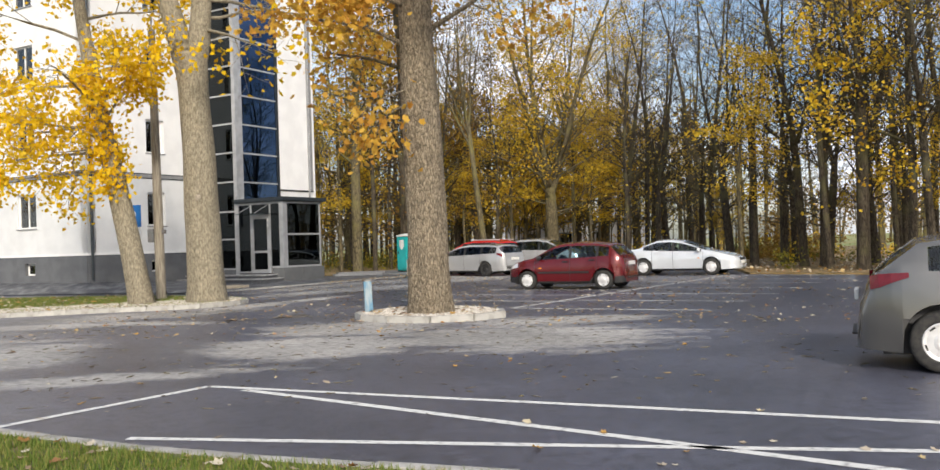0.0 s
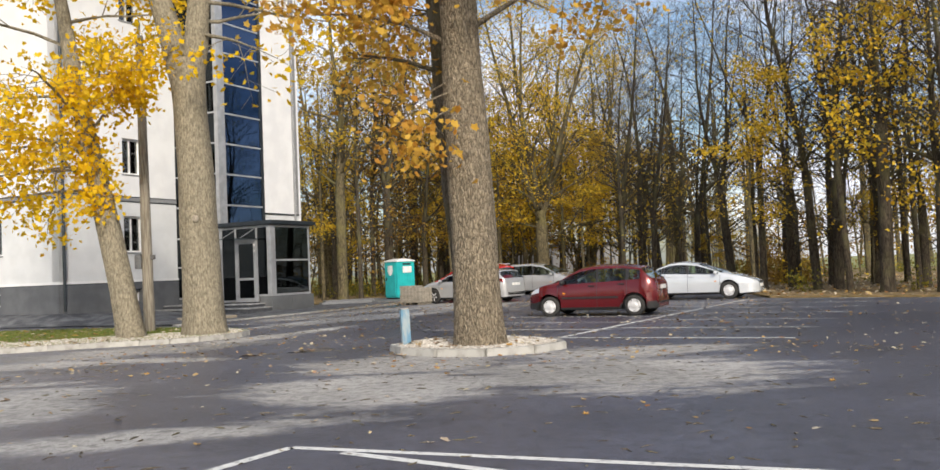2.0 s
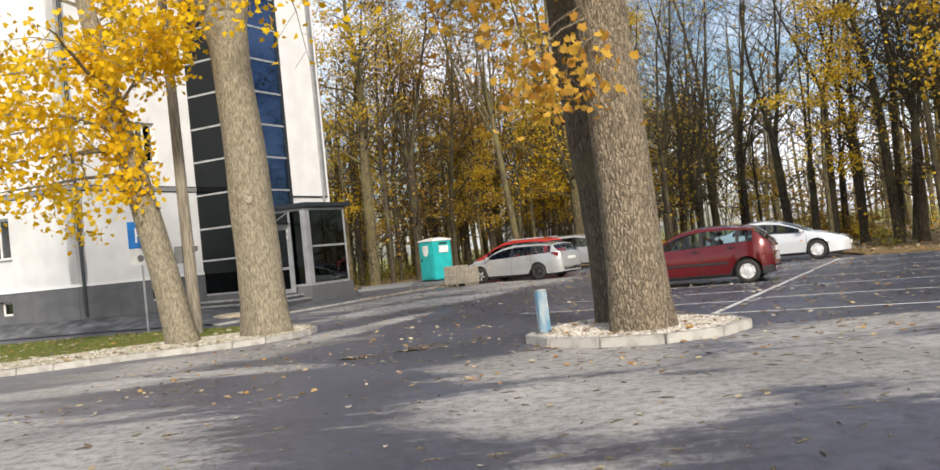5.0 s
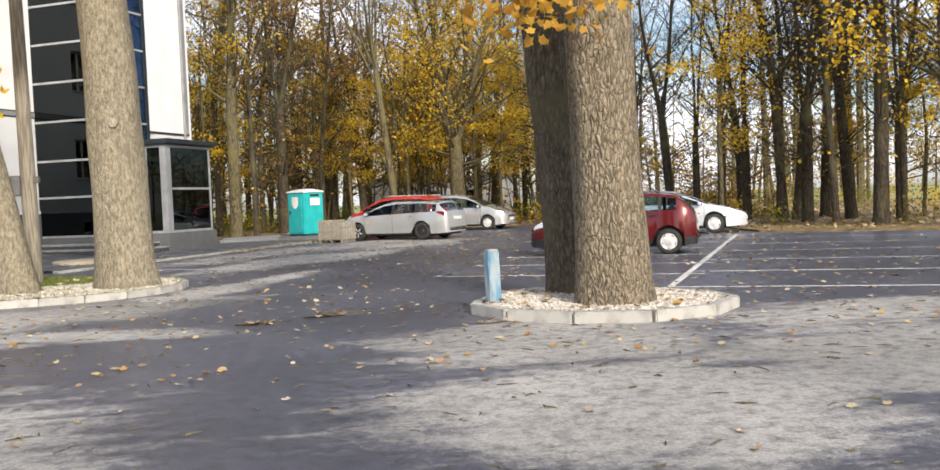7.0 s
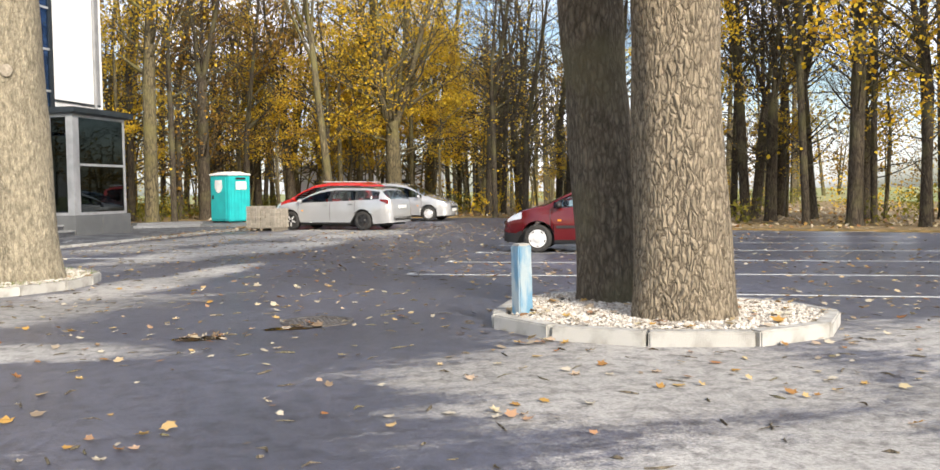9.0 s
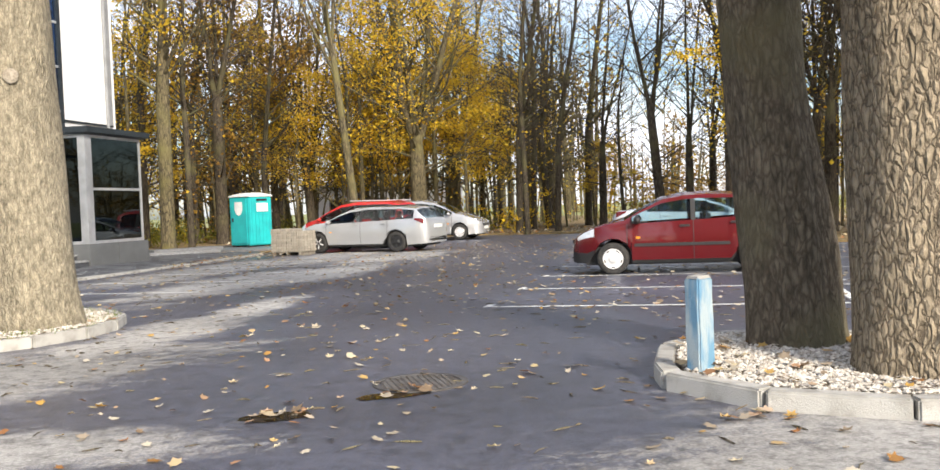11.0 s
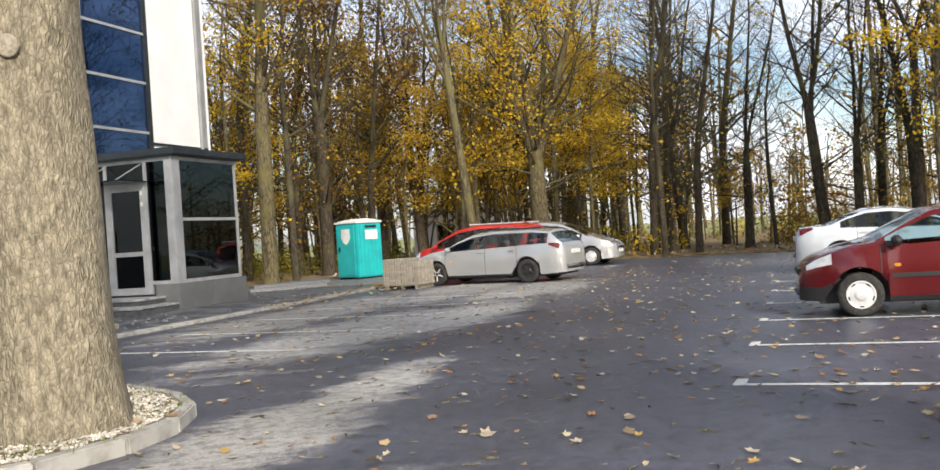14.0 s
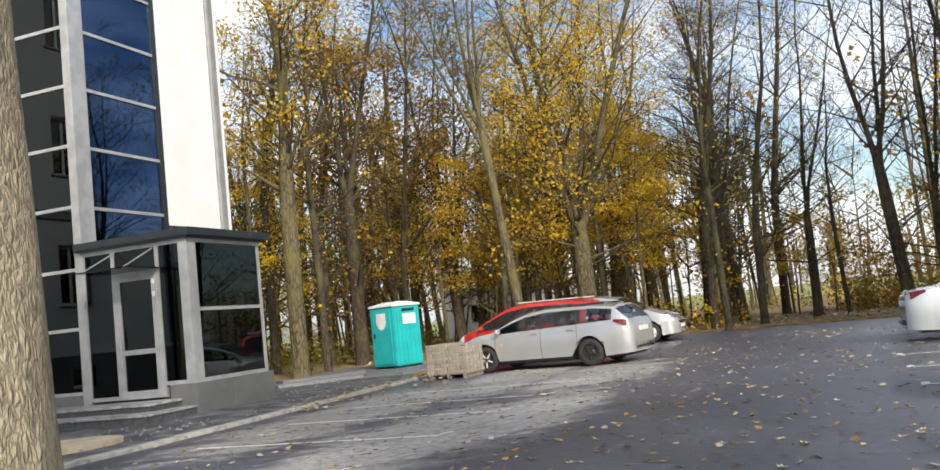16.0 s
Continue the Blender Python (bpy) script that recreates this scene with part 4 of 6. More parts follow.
fork = finish_tree(w, "maple_tree", M_BARK_SMOOTH, leaves([e for e in w.ends if w.rng.random() < 0.8], w.rng, 6, 0.16, 0.25, 0.8, lobed=True), M_LEAF_MAPLE, "thick smooth grey trunk forking high above the gravel bed")
M_SCAR = mat("healed_bark", (0.36, 0.32, 0.26), 0.9, color2=(0.24, 0.205, 0.16), scale=26, bump=0.6, bump_scale=50)
for cx, cz, rx, rz, material, text in ((0.06, 2.87, 0.085, 0.085, M_SCAR, "round healed branch scar"), (0.27, 0.98, 0.022, 0.13, M_BARK_DARK, "dark split in the bark")):
    bm = bmesh.new()
    depth_ = 0.46 * math.cos(math.asin(cx / 0.47)) if rz < 0.1 else 0.485 * math.cos(math.asin(cx / 0.5))
    bmesh.ops.create_icosphere(bm, subdivisions=3, radius=1.0, matrix=Matrix.LocRotScale((cx - 0.09, -depth_, cz), None, (rx, 0.03, rz)))
    for v in bm.verts:
        v.co += noise.noise_vector(v.co * 14) * 0.008
    part("branch_scar" if rz < 0.1 else "bark_split", bm, material, fork, text)
fork.matrix_world = pose(-8.08, 26.15, 0.1)

# leaning maple with hanging yellow foliage
w = Wood(14)
big_trunk(w, [v3(0, 0, -0.1), v3(-0.21, 0.0, 1.2), v3(-0.5, 0.05, 2.6), v3(-0.87, 0.1, 4.2), v3(-1.22, 0.1, 6.0), v3(-1.7, 0.1, 9), v3(-2.0, 0.1, 12)], [0.33, 0.30, 0.28, 0.25, 0.21, 0.14, 0.05], 0.14, 24)
for z, x, az, ln, el in ((3.7, -0.75, 180, 3.2, 0.2), (4.2, -0.85, 215, 2.8, 0.15), (4.2, -0.85, 150, 3.2, 0.25), (4.5, -0.95, 250, 2.6, 0.3), (5.0, -1.0, 300, 1.8, 0.5), (4.8, -1.0, 190, 4.0, 0.3), (5.6, -1.1, 20, 1.8, 0.5),
                         (5.6, -1.2, 240, 3.2, 0.3), (6.0, -1.25, 160, 4.0, 0.35), (6.4, -1.3, 340, 2.4, 0.4), (6.8, -1.4, 100, 3, 0.4), (7.3, -1.5, 200, 3.8, 0.4), (7.9, -1.55, 20, 2.6, 0.5), (8.5, -1.6, 270, 3, 0.5), (9.2, -1.7, 140, 3, 0.6)):
    a = radians(az)
    w.limb(v3(x * 1.0, 0.1, z), v3(math.cos(a), math.sin(a), el), ln, 0.05, 1, 3, 0.10, 5)
ends = w.ends + [(v3(-0.64 - 0.23 * z + w.rng.gauss(0, 0.16), w.rng.gauss(-0.12, 0.14), 3.1 + z), v3(0, 0, -1)) for z in [w.rng.uniform(0, 3.4) for _ in range(130)]]
maple = finish_tree(w, "maple_tree", M_BARK_SMOOTH, leaves([e for e in ends if w.rng.random() < 0.9], w.rng, 13, 0.125, 0.23, 0.9, True), M_LEAF_MAPLE, "leaning maple hung with bright yellow leaves")
maple.matrix_world = pose(-9.8, 25.9, 0.1)


# woodland: a handful of grown shapes, each copied about the wood
def rising_stem(w, start, lean, length, radius, branches, depth, first=0.12, steep=0.75, seg=8):
    """A stem that climbs with slight bends and sends off acute, upward branches."""
    rng, n = w.rng, 8
    pts, d, p = [start.copy()], lean.normalized(), start.copy()
    for i in range(n):
        d = (d + v3(rng.gauss(0, 0.07), rng.gauss(0, 0.07), 0.06)).normalized()
        p = p + d * (length / n)
        pts.append(p.copy())
    radii = [max(radius * (1 - 0.92 * (i / n) ** 0.8), 0.012) for i in range(n + 1)]
    w.tube(pts, radii, seg)
    for k in range(branches):
        f = first + (0.98 - first) * (k + rng.random()) / branches
        i = min(int(f * n), n - 1)
        q = pts[i].lerp(pts[i + 1], f * n - i)
        a = rng.uniform(0, math.tau)
        w.limb(q, v3(math.cos(a), math.sin(a), steep * rng.uniform(0.6, 1.7)), length * rng.uniform(0.15, 0.32) * (1.15 - 0.5 * f), radii[i] * rng.uniform(0.26, 0.46), 1, depth, -0.015, 5, 0.7)
    return pts


def forest_tree(seed, height, radius, kind, stems, depth=3):
    w = Wood(seed, True)
    rng = w.rng
    bole = height * {"golden": 0.22, "young": 0.33, "inner": 0.4}.get(kind, 0.27) * rng.uniform(0.85, 1.2)
    lean = v3(rng.gauss(0, 0.03), rng.gauss(0, 0.03), 1)
    top = lean * bole
    if stems > 1:
        w.tube([v3(0, 0, -0.15), v3(0, 0, 0.25), top * 0.35, top * 0.75, top * 1.06], [radius * 1.45, radius * 1.12, radius, radius * 0.94, radius * 0.72], 10, 0.06)
        turn = rng.uniform(0, 6.28)
        for k in range(stems):
            a, out = turn + math.tau * k / stems + rng.uniform(-0.35, 0.35), rng.uniform(0.1, 0.36)
            z0 = top * rng.uniform(0.86, 1.02)
            rising_stem(w, z0, v3(math.cos(a) * out, math.sin(a) * out, 1), (height - z0.z) * rng.uniform(0.75, 1.02), radius * rng.uniform(0.44, 0.62), 22, depth, 0.04)
    else:
        w.tube([v3(0, 0, -0.15), v3(0, 0, 0.3), top * 0.5, top * 1.02], [radius * 1.4, radius * 1.08, radius, radius * 0.96], 10, 0.05)
        rising_stem(w, top, lean, height - bole, radius * 0.97, {"inner": 16, "young": 15}.get(kind, 36), depth, 0.02, 0.35 if kind == "young" else 0.7)
    low = []
    if kind in ("bare", "tufted", "rust"):
        # thin low limbs on the bole
        for k in range(11):
            a = rng.uniform(0, math.tau)
            w.limb(lean * (bole * rng.uniform(0.35, 1.25)), v3(math.cos(a), math.sin(a), rng.uniform(0.1, 0.9)), rng.uniform(1.8, 3.8), radius * 0.16, 1, 3, -0.02, 5, 0.8)
    if kind in ("golden", "young"):
        # low, level sprays that carry most of the leaves
        mark = len(w.ends)
        for k in range(12 if kind == "golden" else 7):
            a = rng.uniform(0, math.tau)
            w.limb(v3(0, 0, bole * rng.uniform(0.6, 1.5)) if stems > 1 else lean * (bole * rng.uniform(0.8, 1.9)), v3(math.cos(a), math.sin(a), rng.uniform(0.05, 0.4)), height * rng.uniform(0.14, 0.26), radius * 0.17, 1, 3, 0.0, 5, 0.75)
        low = w.ends[mark:]
        del w.ends[mark:]
    off = v3(seed * 1.7, 0, 0)
    if kind == "young":
        verts, faces = leaves([e for e in w.ends + low if noise.noise(e[0] * 0.5 + off) > -0.12], rng, 7, 0.115, 0.34, 0.3, False, 0.3)
    elif kind == "golden":
        verts, faces = leaves([e for e in low if noise.noise(e[0] * 0.4 + off) > -0.2], rng, 7, 0.13, 0.36, 0.3, False, 0.3)
        vs, fs = leaves([e for e in w.ends if noise.noise(e[0] * 0.35 + off) > -0.02], rng, 4, 0.12, 0.36, 0.3, False, 0.4)
        k = len(verts)
        verts, faces = verts + vs, faces + [tuple(i + k for i in f) for f in fs]
    elif kind == "rust":
        verts, faces = leaves([e for e in w.ends if noise.noise(e[0] * 0.35 + off) > 0.0], rng, 3, 0.15, 0.32, 0.3, False, 0.5)
    elif kind == "gilded":
        verts, faces = leaves([e for e in w.ends if noise.noise(e[0] * 0.45 + off) > -0.08], rng, 5, 0.125, 0.32, 0.3, False, 0.35)
    elif kind == "tufted":
        verts, faces = leaves([e for e in w.ends if noise.noise(e[0] * 0.4 + off) > 0.12 and e[0].z < height * 0.75], rng, 5, 0.15, 0.32, 0.3, False, 0.35)
    else:
        verts, faces = leaves([e for e in w.ends if rng.random() < 0.05], rng, 2, 0.15, 0.3)
    lm = {"rust": M_LEAF_RUST}.get(kind, M_LEAF_WOOD)
    bark = M_BARK_FOREST if kind in ("golden", "young", "gilded") else M_BARK_BARE
    text = {"young": "slender woodland tree with level sprays of yellow leaves", "rust": "tall tree with sparse rust-brown leaves", "golden": "tall many-stemmed tree with golden-yellow autumn leaves",
            "tufted": "dark tall tree with tufts of yellow leaves", "gilded": "straight olive-barked tree with bunches of yellow leaves"}.get(kind, "tall nearly bare dark tree of the wood")
    return finish_tree(w, "woodland_tree", bark, (verts, faces), lm, text, "tree", "trees of the wood")


SHAPES = (("bare", ((18, 0.17, 1), (19, 0.22, 3), (17, 0.19, 2), (18, 0.15, 1)), 3), ("rust", ((18, 0.24, 3), (19, 0.2, 2)), 3), ("golden", ((19, 0.36, 5), (18, 0.26, 4)), 3),
          ("young", ((9, 0.08, 1), (12, 0.11, 1), (10, 0.09, 1)), 3), ("tufted", ((18, 0.2, 2), (17, 0.15, 1)), 3), ("gilded", ((18, 0.27, 1),), 3), ("inner", ((17, 0.13, 1), (19, 0.16, 1), (18, 0.15, 2)), 2))
protos = {kind: [forest_tree(100 + 10 * j + i, h, r, kind, st, depth) for i, (h, r, st) in enumerate(hs)] for j, (kind, hs, depth) in enumerate(SHAPES)}
used = set()


def plant(kind, x, y, s=1.0, which=None, turn=None):
    rng = random.Random(int(x * 131 + y * 977))
    k = rng.randrange(len(protos[kind]))
    src = protos[kind][k if which is None else which]
    a = rng.uniform(0, 360)
    m = pose(x, y, 0.04, 0, 0, a if turn is None else turn) @ Matrix.Diagonal((s, s, s, 1))
    if src.name not in used:
        used.add(src.name)
        src.matrix_world = m
        return src
    ob = copy_thing(src, m)
    ob.scale = (s, s, s)
    return ob


# the trees that stand out along the wood's edge: kind, place, size, shape
KNOWN = (("golden", 3.1, 56.5, 1.08, 0), ("gilded", -8.0, 50.8, 1.0, 0), ("bare", -7.2, 52.0, 0.85, 3), ("rust", -6.0, 56.6, 1.1, 0), ("rust", -1.6, 60.5, 1.1, 1), ("bare", -4.0, 58.6, 0.9, 0),
         ("bare", 7.3, 54.2, 0.95, 0), ("bare", 8.7, 56.2, 0.95, 3), ("bare", 7.1, 52.5, 0.8, 3), ("bare", 8.9, 53.4, 0.85, 0), ("bare", 11.6, 54.4, 0.95, 2), ("bare", 11.9, 52.7, 0.55, 3), ("bare", 10.4, 58.5, 0.9, 1),
         ("bare", 11.9, 48.9, 0.95, 1), ("bare", 12.9, 48.4, 0.9, 2), ("bare", 14.9, 48.0, 0.9, 0), ("bare", 13.2, 44.2, 0.95, 2), ("bare", 13.1, 41.1, 1.05, 0), ("bare", 13.8, 40.6, 1.05, 2), ("bare", 12.8, 37.2, 0.8, 3),
         ("tufted", 13.6, 35.9, 1.15, 0), ("bare", 14.6, 34.1, 0.9, 0), ("tufted", 15.2, 33.8, 0.95, 1), ("tufted", 17.4, 37.0, 1.0, 1), ("bare", 16.4, 41.8, 1.0, 1), ("bare", 18.2, 33.4, 1.0, 2), ("rust", 17.6, 45.5, 0.9, 0), ("bare", 21.0, 31.0, 0.95, 1),
         ("bare", 15.8, 46.2, 0.95, 3), ("bare", 15.2, 50.5, 0.9, 2), ("bare", 14.9, 43.2, 0.85, 1), ("bare", 16.6, 39.0, 0.9, 2), ("bare", 15.4, 37.2, 0.7, 3), ("bare", 19.6, 43.0, 0.95, 0), ("bare", 20.4, 36.4, 0.9, 1), ("bare", 9.8, 61.0, 0.95, 0), ("young", -9.6, 54.5, 1.0, 1), ("rust", -3.2, 64.5, 1.0, 1), ("bare", -0.4, 56.0, 0.7, 3), ("young", 0.6, 57.8, 1.05, 1), ("young", 1.4, 60.6, 1.0, 0), ("young", 4.6, 59.4, 1.1, 1), ("young", 5.4, 56.4, 0.85, 2), ("young", 2.4, 63.0, 1.2, 1),
         ("young", -2.4, 59.2, 0.85, 2), ("young", 6.4, 61.8, 1.15, 0), ("young", 13.2, 59.0, 0.5, 0), ("young", 14.4, 58.0, 0.45, 2), ("young", 16.6, 43.6, 0.7, 0), ("young", 18.6, 40.4, 0.8, 2), ("young", 17.0, 34.9, 0.75, 1),
         ("golden", -1.0, 66.0, 1.0, 1), ("golden", 7.2, 66.5, 1.0, 0), ("golden", -10.5, 62.0, 1.0, 1))
spots = [(x, y) for _, x, y, _, _ in KNOWN]
for kind, x, y, s, which in KNOWN:
    plant(kind, x, y, s, which)
rng = random.Random(5)
tries = 0
while len(spots) < 122 and tries < 9000:
    tries += 1
    x, y = rng.uniform(-28, 42), rng.uniform(24, 90)
    if not inside(x, y, WOOD) or (y < 56 and x < 9.5) or (x < -12 and y < 60):
        continue
    # an open glade towards the meadow
    if x > 10 and y > 46 and abs((x - 11) * 0.82 - (y - 47) * 0.57) < 3.4:
        continue
    # a gap through which the outbuilding shows
    if 0.09 < (x + 5.8) / (y - 17.4) < 0.19 and rng.random() < 0.6:
        continue
    if min((x - a) ** 2 + (y - b) ** 2 for a, b in spots) < 1.9 ** 2:
        continue
    # lighter cover over the ground behind the cabin and the cars
    if x < 3 and y > 60 and rng.random() < 0.45:
        continue
    # only a thin belt of trees between the car park and the field
    if x > 15 and x - 15 > (46 - y) * 0.3 + 6:
        continue
    spots.append((x, y))
    plant(rng.choices(("inner", "rust", "young", "golden", "bare"), ((0.62, 0.1, 0.18, 0.06, 0.04) if x < 0 else (0.6, 0.1, 0.22, 0.08, 0.0)) if x < 9 else (0.55, 0.05, 0.1, 0.0, 0.3))[0], x, y, rng.uniform(0.8, 1.15))


def undergrowth(seed, count, area, size, material, label, hmax):
    rng = random.Random(seed)
    verts, faces = [], []
    while count:
        x, y = rng.uniform(*area[0]), rng.uniform(*area[1])
        if not inside(x, y, WOOD) or noise.noise(v3(x * 0.22, y * 0.22, seed)) < -0.05 or (x > 10 and seed != 6 and rng.random() < 0.75) or (0.08 < (x + 5.8) / (y - 17.4) < 0.2 and rng.random() < 0.8) or (x < -0.5 and y < 55.5):
            continue
        if min((x - a) ** 2 + (y - b) ** 2 for a, b in spots) < 0.2:
            continue
        count -= 1
        h = rng.uniform(0.4, hmax)
        ends = [(v3(x + rng.gauss(0, 0.4), y + rng.gauss(0, 0.4), 0.1 + h * rng.random()), v3(0, 0, 1)) for _ in range(16)]
        for p, _ in ends[:7]:
            k, b = len(verts), v3(x, y, 0)
            verts += [b, b + v3(0.02, 0, 0), p]
            faces.append((k, k + 1, k + 2))
        vs, fs = leaves(ends, rng, 5, size, 0.16)
        k = len(verts)
        verts += vs
        faces += [tuple(i + k for i in f) for f in fs]
    tagged(raw("undergrowth", verts, faces, material), label, "bushes", kind="stuff")


# unseen trees added behind the start of the walk, to shade the car park
for k, x, y, s in (("golden", 12.5, -1.0, 0.9), ("rust", 16.0, 2.0, 0.9), ("golden", 15.0, -5.5, 0.9)):
    plant(k, x, y, s)
undergrowth(3, 170, ((-14, 44), (30, 80)), 0.13, M_LEAF_BUSH, "low yellow-green bushes among the trunks", 1.3)
undergrowth(6, 60, ((14.5, 18.5), (46, 60)), 0.14, M_LEAF_RUST, "brown thicket between the trunks by the field", 3.0)
undergrowth(4, 34, ((-14, 44), (38, 88)), 0.16, M_LEAF_WOOD, "yellow saplings and shrubs in the wood", 3.2)


# ---- cars ----
def paint(name, color, metal=0.35):
    return mat(name, color, 0.25, metal, color2=tuple(c * 0.93 for c in color), scale=1.5, coat=0.8)


M_RED, M_SILVER, M_PALE, M_GREY, M_SCARLET = paint("dark_red_paint", (0.125, 0.004, 0.006), 0.3), paint("silver_paint", (0.48, 0.485, 0.495), 0.45), paint("pale_silver_paint", (0.64, 0.67, 0.71), 0.25), paint("warm_grey_paint", (0.16, 0.157, 0.15), 0.6), paint("bright_red_paint", (0.48, 0.022, 0.018), 0.1)
M_HUB = mat("silver_hubcap", (0.76, 0.76, 0.77), 0.4, 0.3, scale=5)
M_STEEL = mat("dark_steel_wheel", (0.05, 0.05, 0.052), 0.5, 0.4, scale=5)
M_TAIL = mat("red_lens", (0.13, 0.003, 0.005), 0.12, coat=0.6, scale=12)
M_LAMP = mat("clear_lens", (0.72, 0.75, 0.78), 0.1, 0.3, coat=0.8, scale=10)
M_AMBER = mat("amber_lens", (0.75, 0.28, 0.02), 0.2, scale=8)
M_SEAT = mat("seat_cloth", (0.06, 0.06, 0.065), 0.9, scale=20)
M_PLATE = mat("number_plate", (0.72, 0.72, 0.70), 0.5, scale=9)


def interp(pairs, x):
    p = sorted(pairs)
    if x <= p[0][0]:
        return p[0][1]
    for (xa, za), (xb, zb) in zip(p, p[1:]):
        if x <= xb:
            return za + (zb - za) * (x - xa) / (xb - xa)
    return p[-1][1]


def wheel(parent, x, y, r, side, style):
    """Tyre with rounded shoulders and a rim or hubcap."""
    hub = part("wheel", bmesh.new(), M_RUBBER, parent)
    hub.location = (x, y, r)
    bm = bmesh.new()
    prof = ((0.62 * r, 0.10), (0.78 * r, 0.115), (0.92 * r, 0.105), (r * 0.985, 0.085), (r, 0.05), (r, -0.05), (r * 0.985, -0.085), (0.9 * r, -0.1), (0.6 * r, -0.1))
    seg = 32
    rows = [[bm.verts.new((rr * math.cos(math.tau * i / seg), side * o, rr * math.sin(math.tau * i / seg))) for rr, o in prof] for i in range(seg)]
    for i in range(seg):
        for j in range(len(prof) - 1):
            bm.faces.new((rows[i][j], rows[i][j + 1], rows[(i + 1) % seg][j + 1], rows[(i + 1) % seg][j]))
    bmesh.ops.recalc_face_normals(bm, faces=bm.faces)
    for f in bm.faces:
        f.smooth = True
    part("tyre", bm, M_RUBBER, hub)
    bm = bmesh.new()
    prof = ((0.66 * r, 0.095), (0.6 * r, 0.108), (0.5 * r, 0.10), (0.3 * r, 0.105), (0.2 * r, 0.118), (0.0, 0.12)) if style == "cap" else ((0.66 * r, 0.095), (0.62 * r, 0.1), (0.58 * r, 0.05), (0.3 * r, 0.05), (0.2 * r, 0.085), (0, 0.09))
    rows = [[bm.verts.new((rr * math.cos(math.tau * i / seg), side * o, rr * math.sin(math.tau * i / seg))) for rr, o in prof] for i in range(seg)]
    for i in range(seg):
        for j in range(len(prof) - 1):
            vs = [rows[i][j], rows[i][j + 1], rows[(i + 1) % seg][j + 1], rows[(i + 1) % seg][j]]
            bm.faces.new(vs)
    bmesh.ops.remove_doubles(bm, verts=bm.verts, dist=0.0001)
    bmesh.ops.recalc_face_normals(bm, faces=bm.faces)
    part("hubcap" if style == "cap" else "rim", bm, M_HUB if style == "cap" else M_STEEL, hub)
    for i in range(5):
        a = math.tau * i / 5 + 0.3
        bm = bmesh.new()
        if style == "cap":
            box(bm, 0.50 * r, side * 0.09, -0.1 * r, 0.56 * r, side * 0.1085, 0.1 * r)
            nm, m_ = "slot", M_BLACK
        else:
            box(bm, 0.12 * r, side * 0.07, -0.06 * r, 0.63 * r, side * 0.1, 0.06 * r, bevel=0.008)
            nm, m_ = "spoke", (M_HUB if style == "alloy" else M_STEEL)
        for v in bm.verts:
            v.co = Matrix.Rotation(a, 3, "Y") @ v.co
        part(nm, bm, m_, hub)


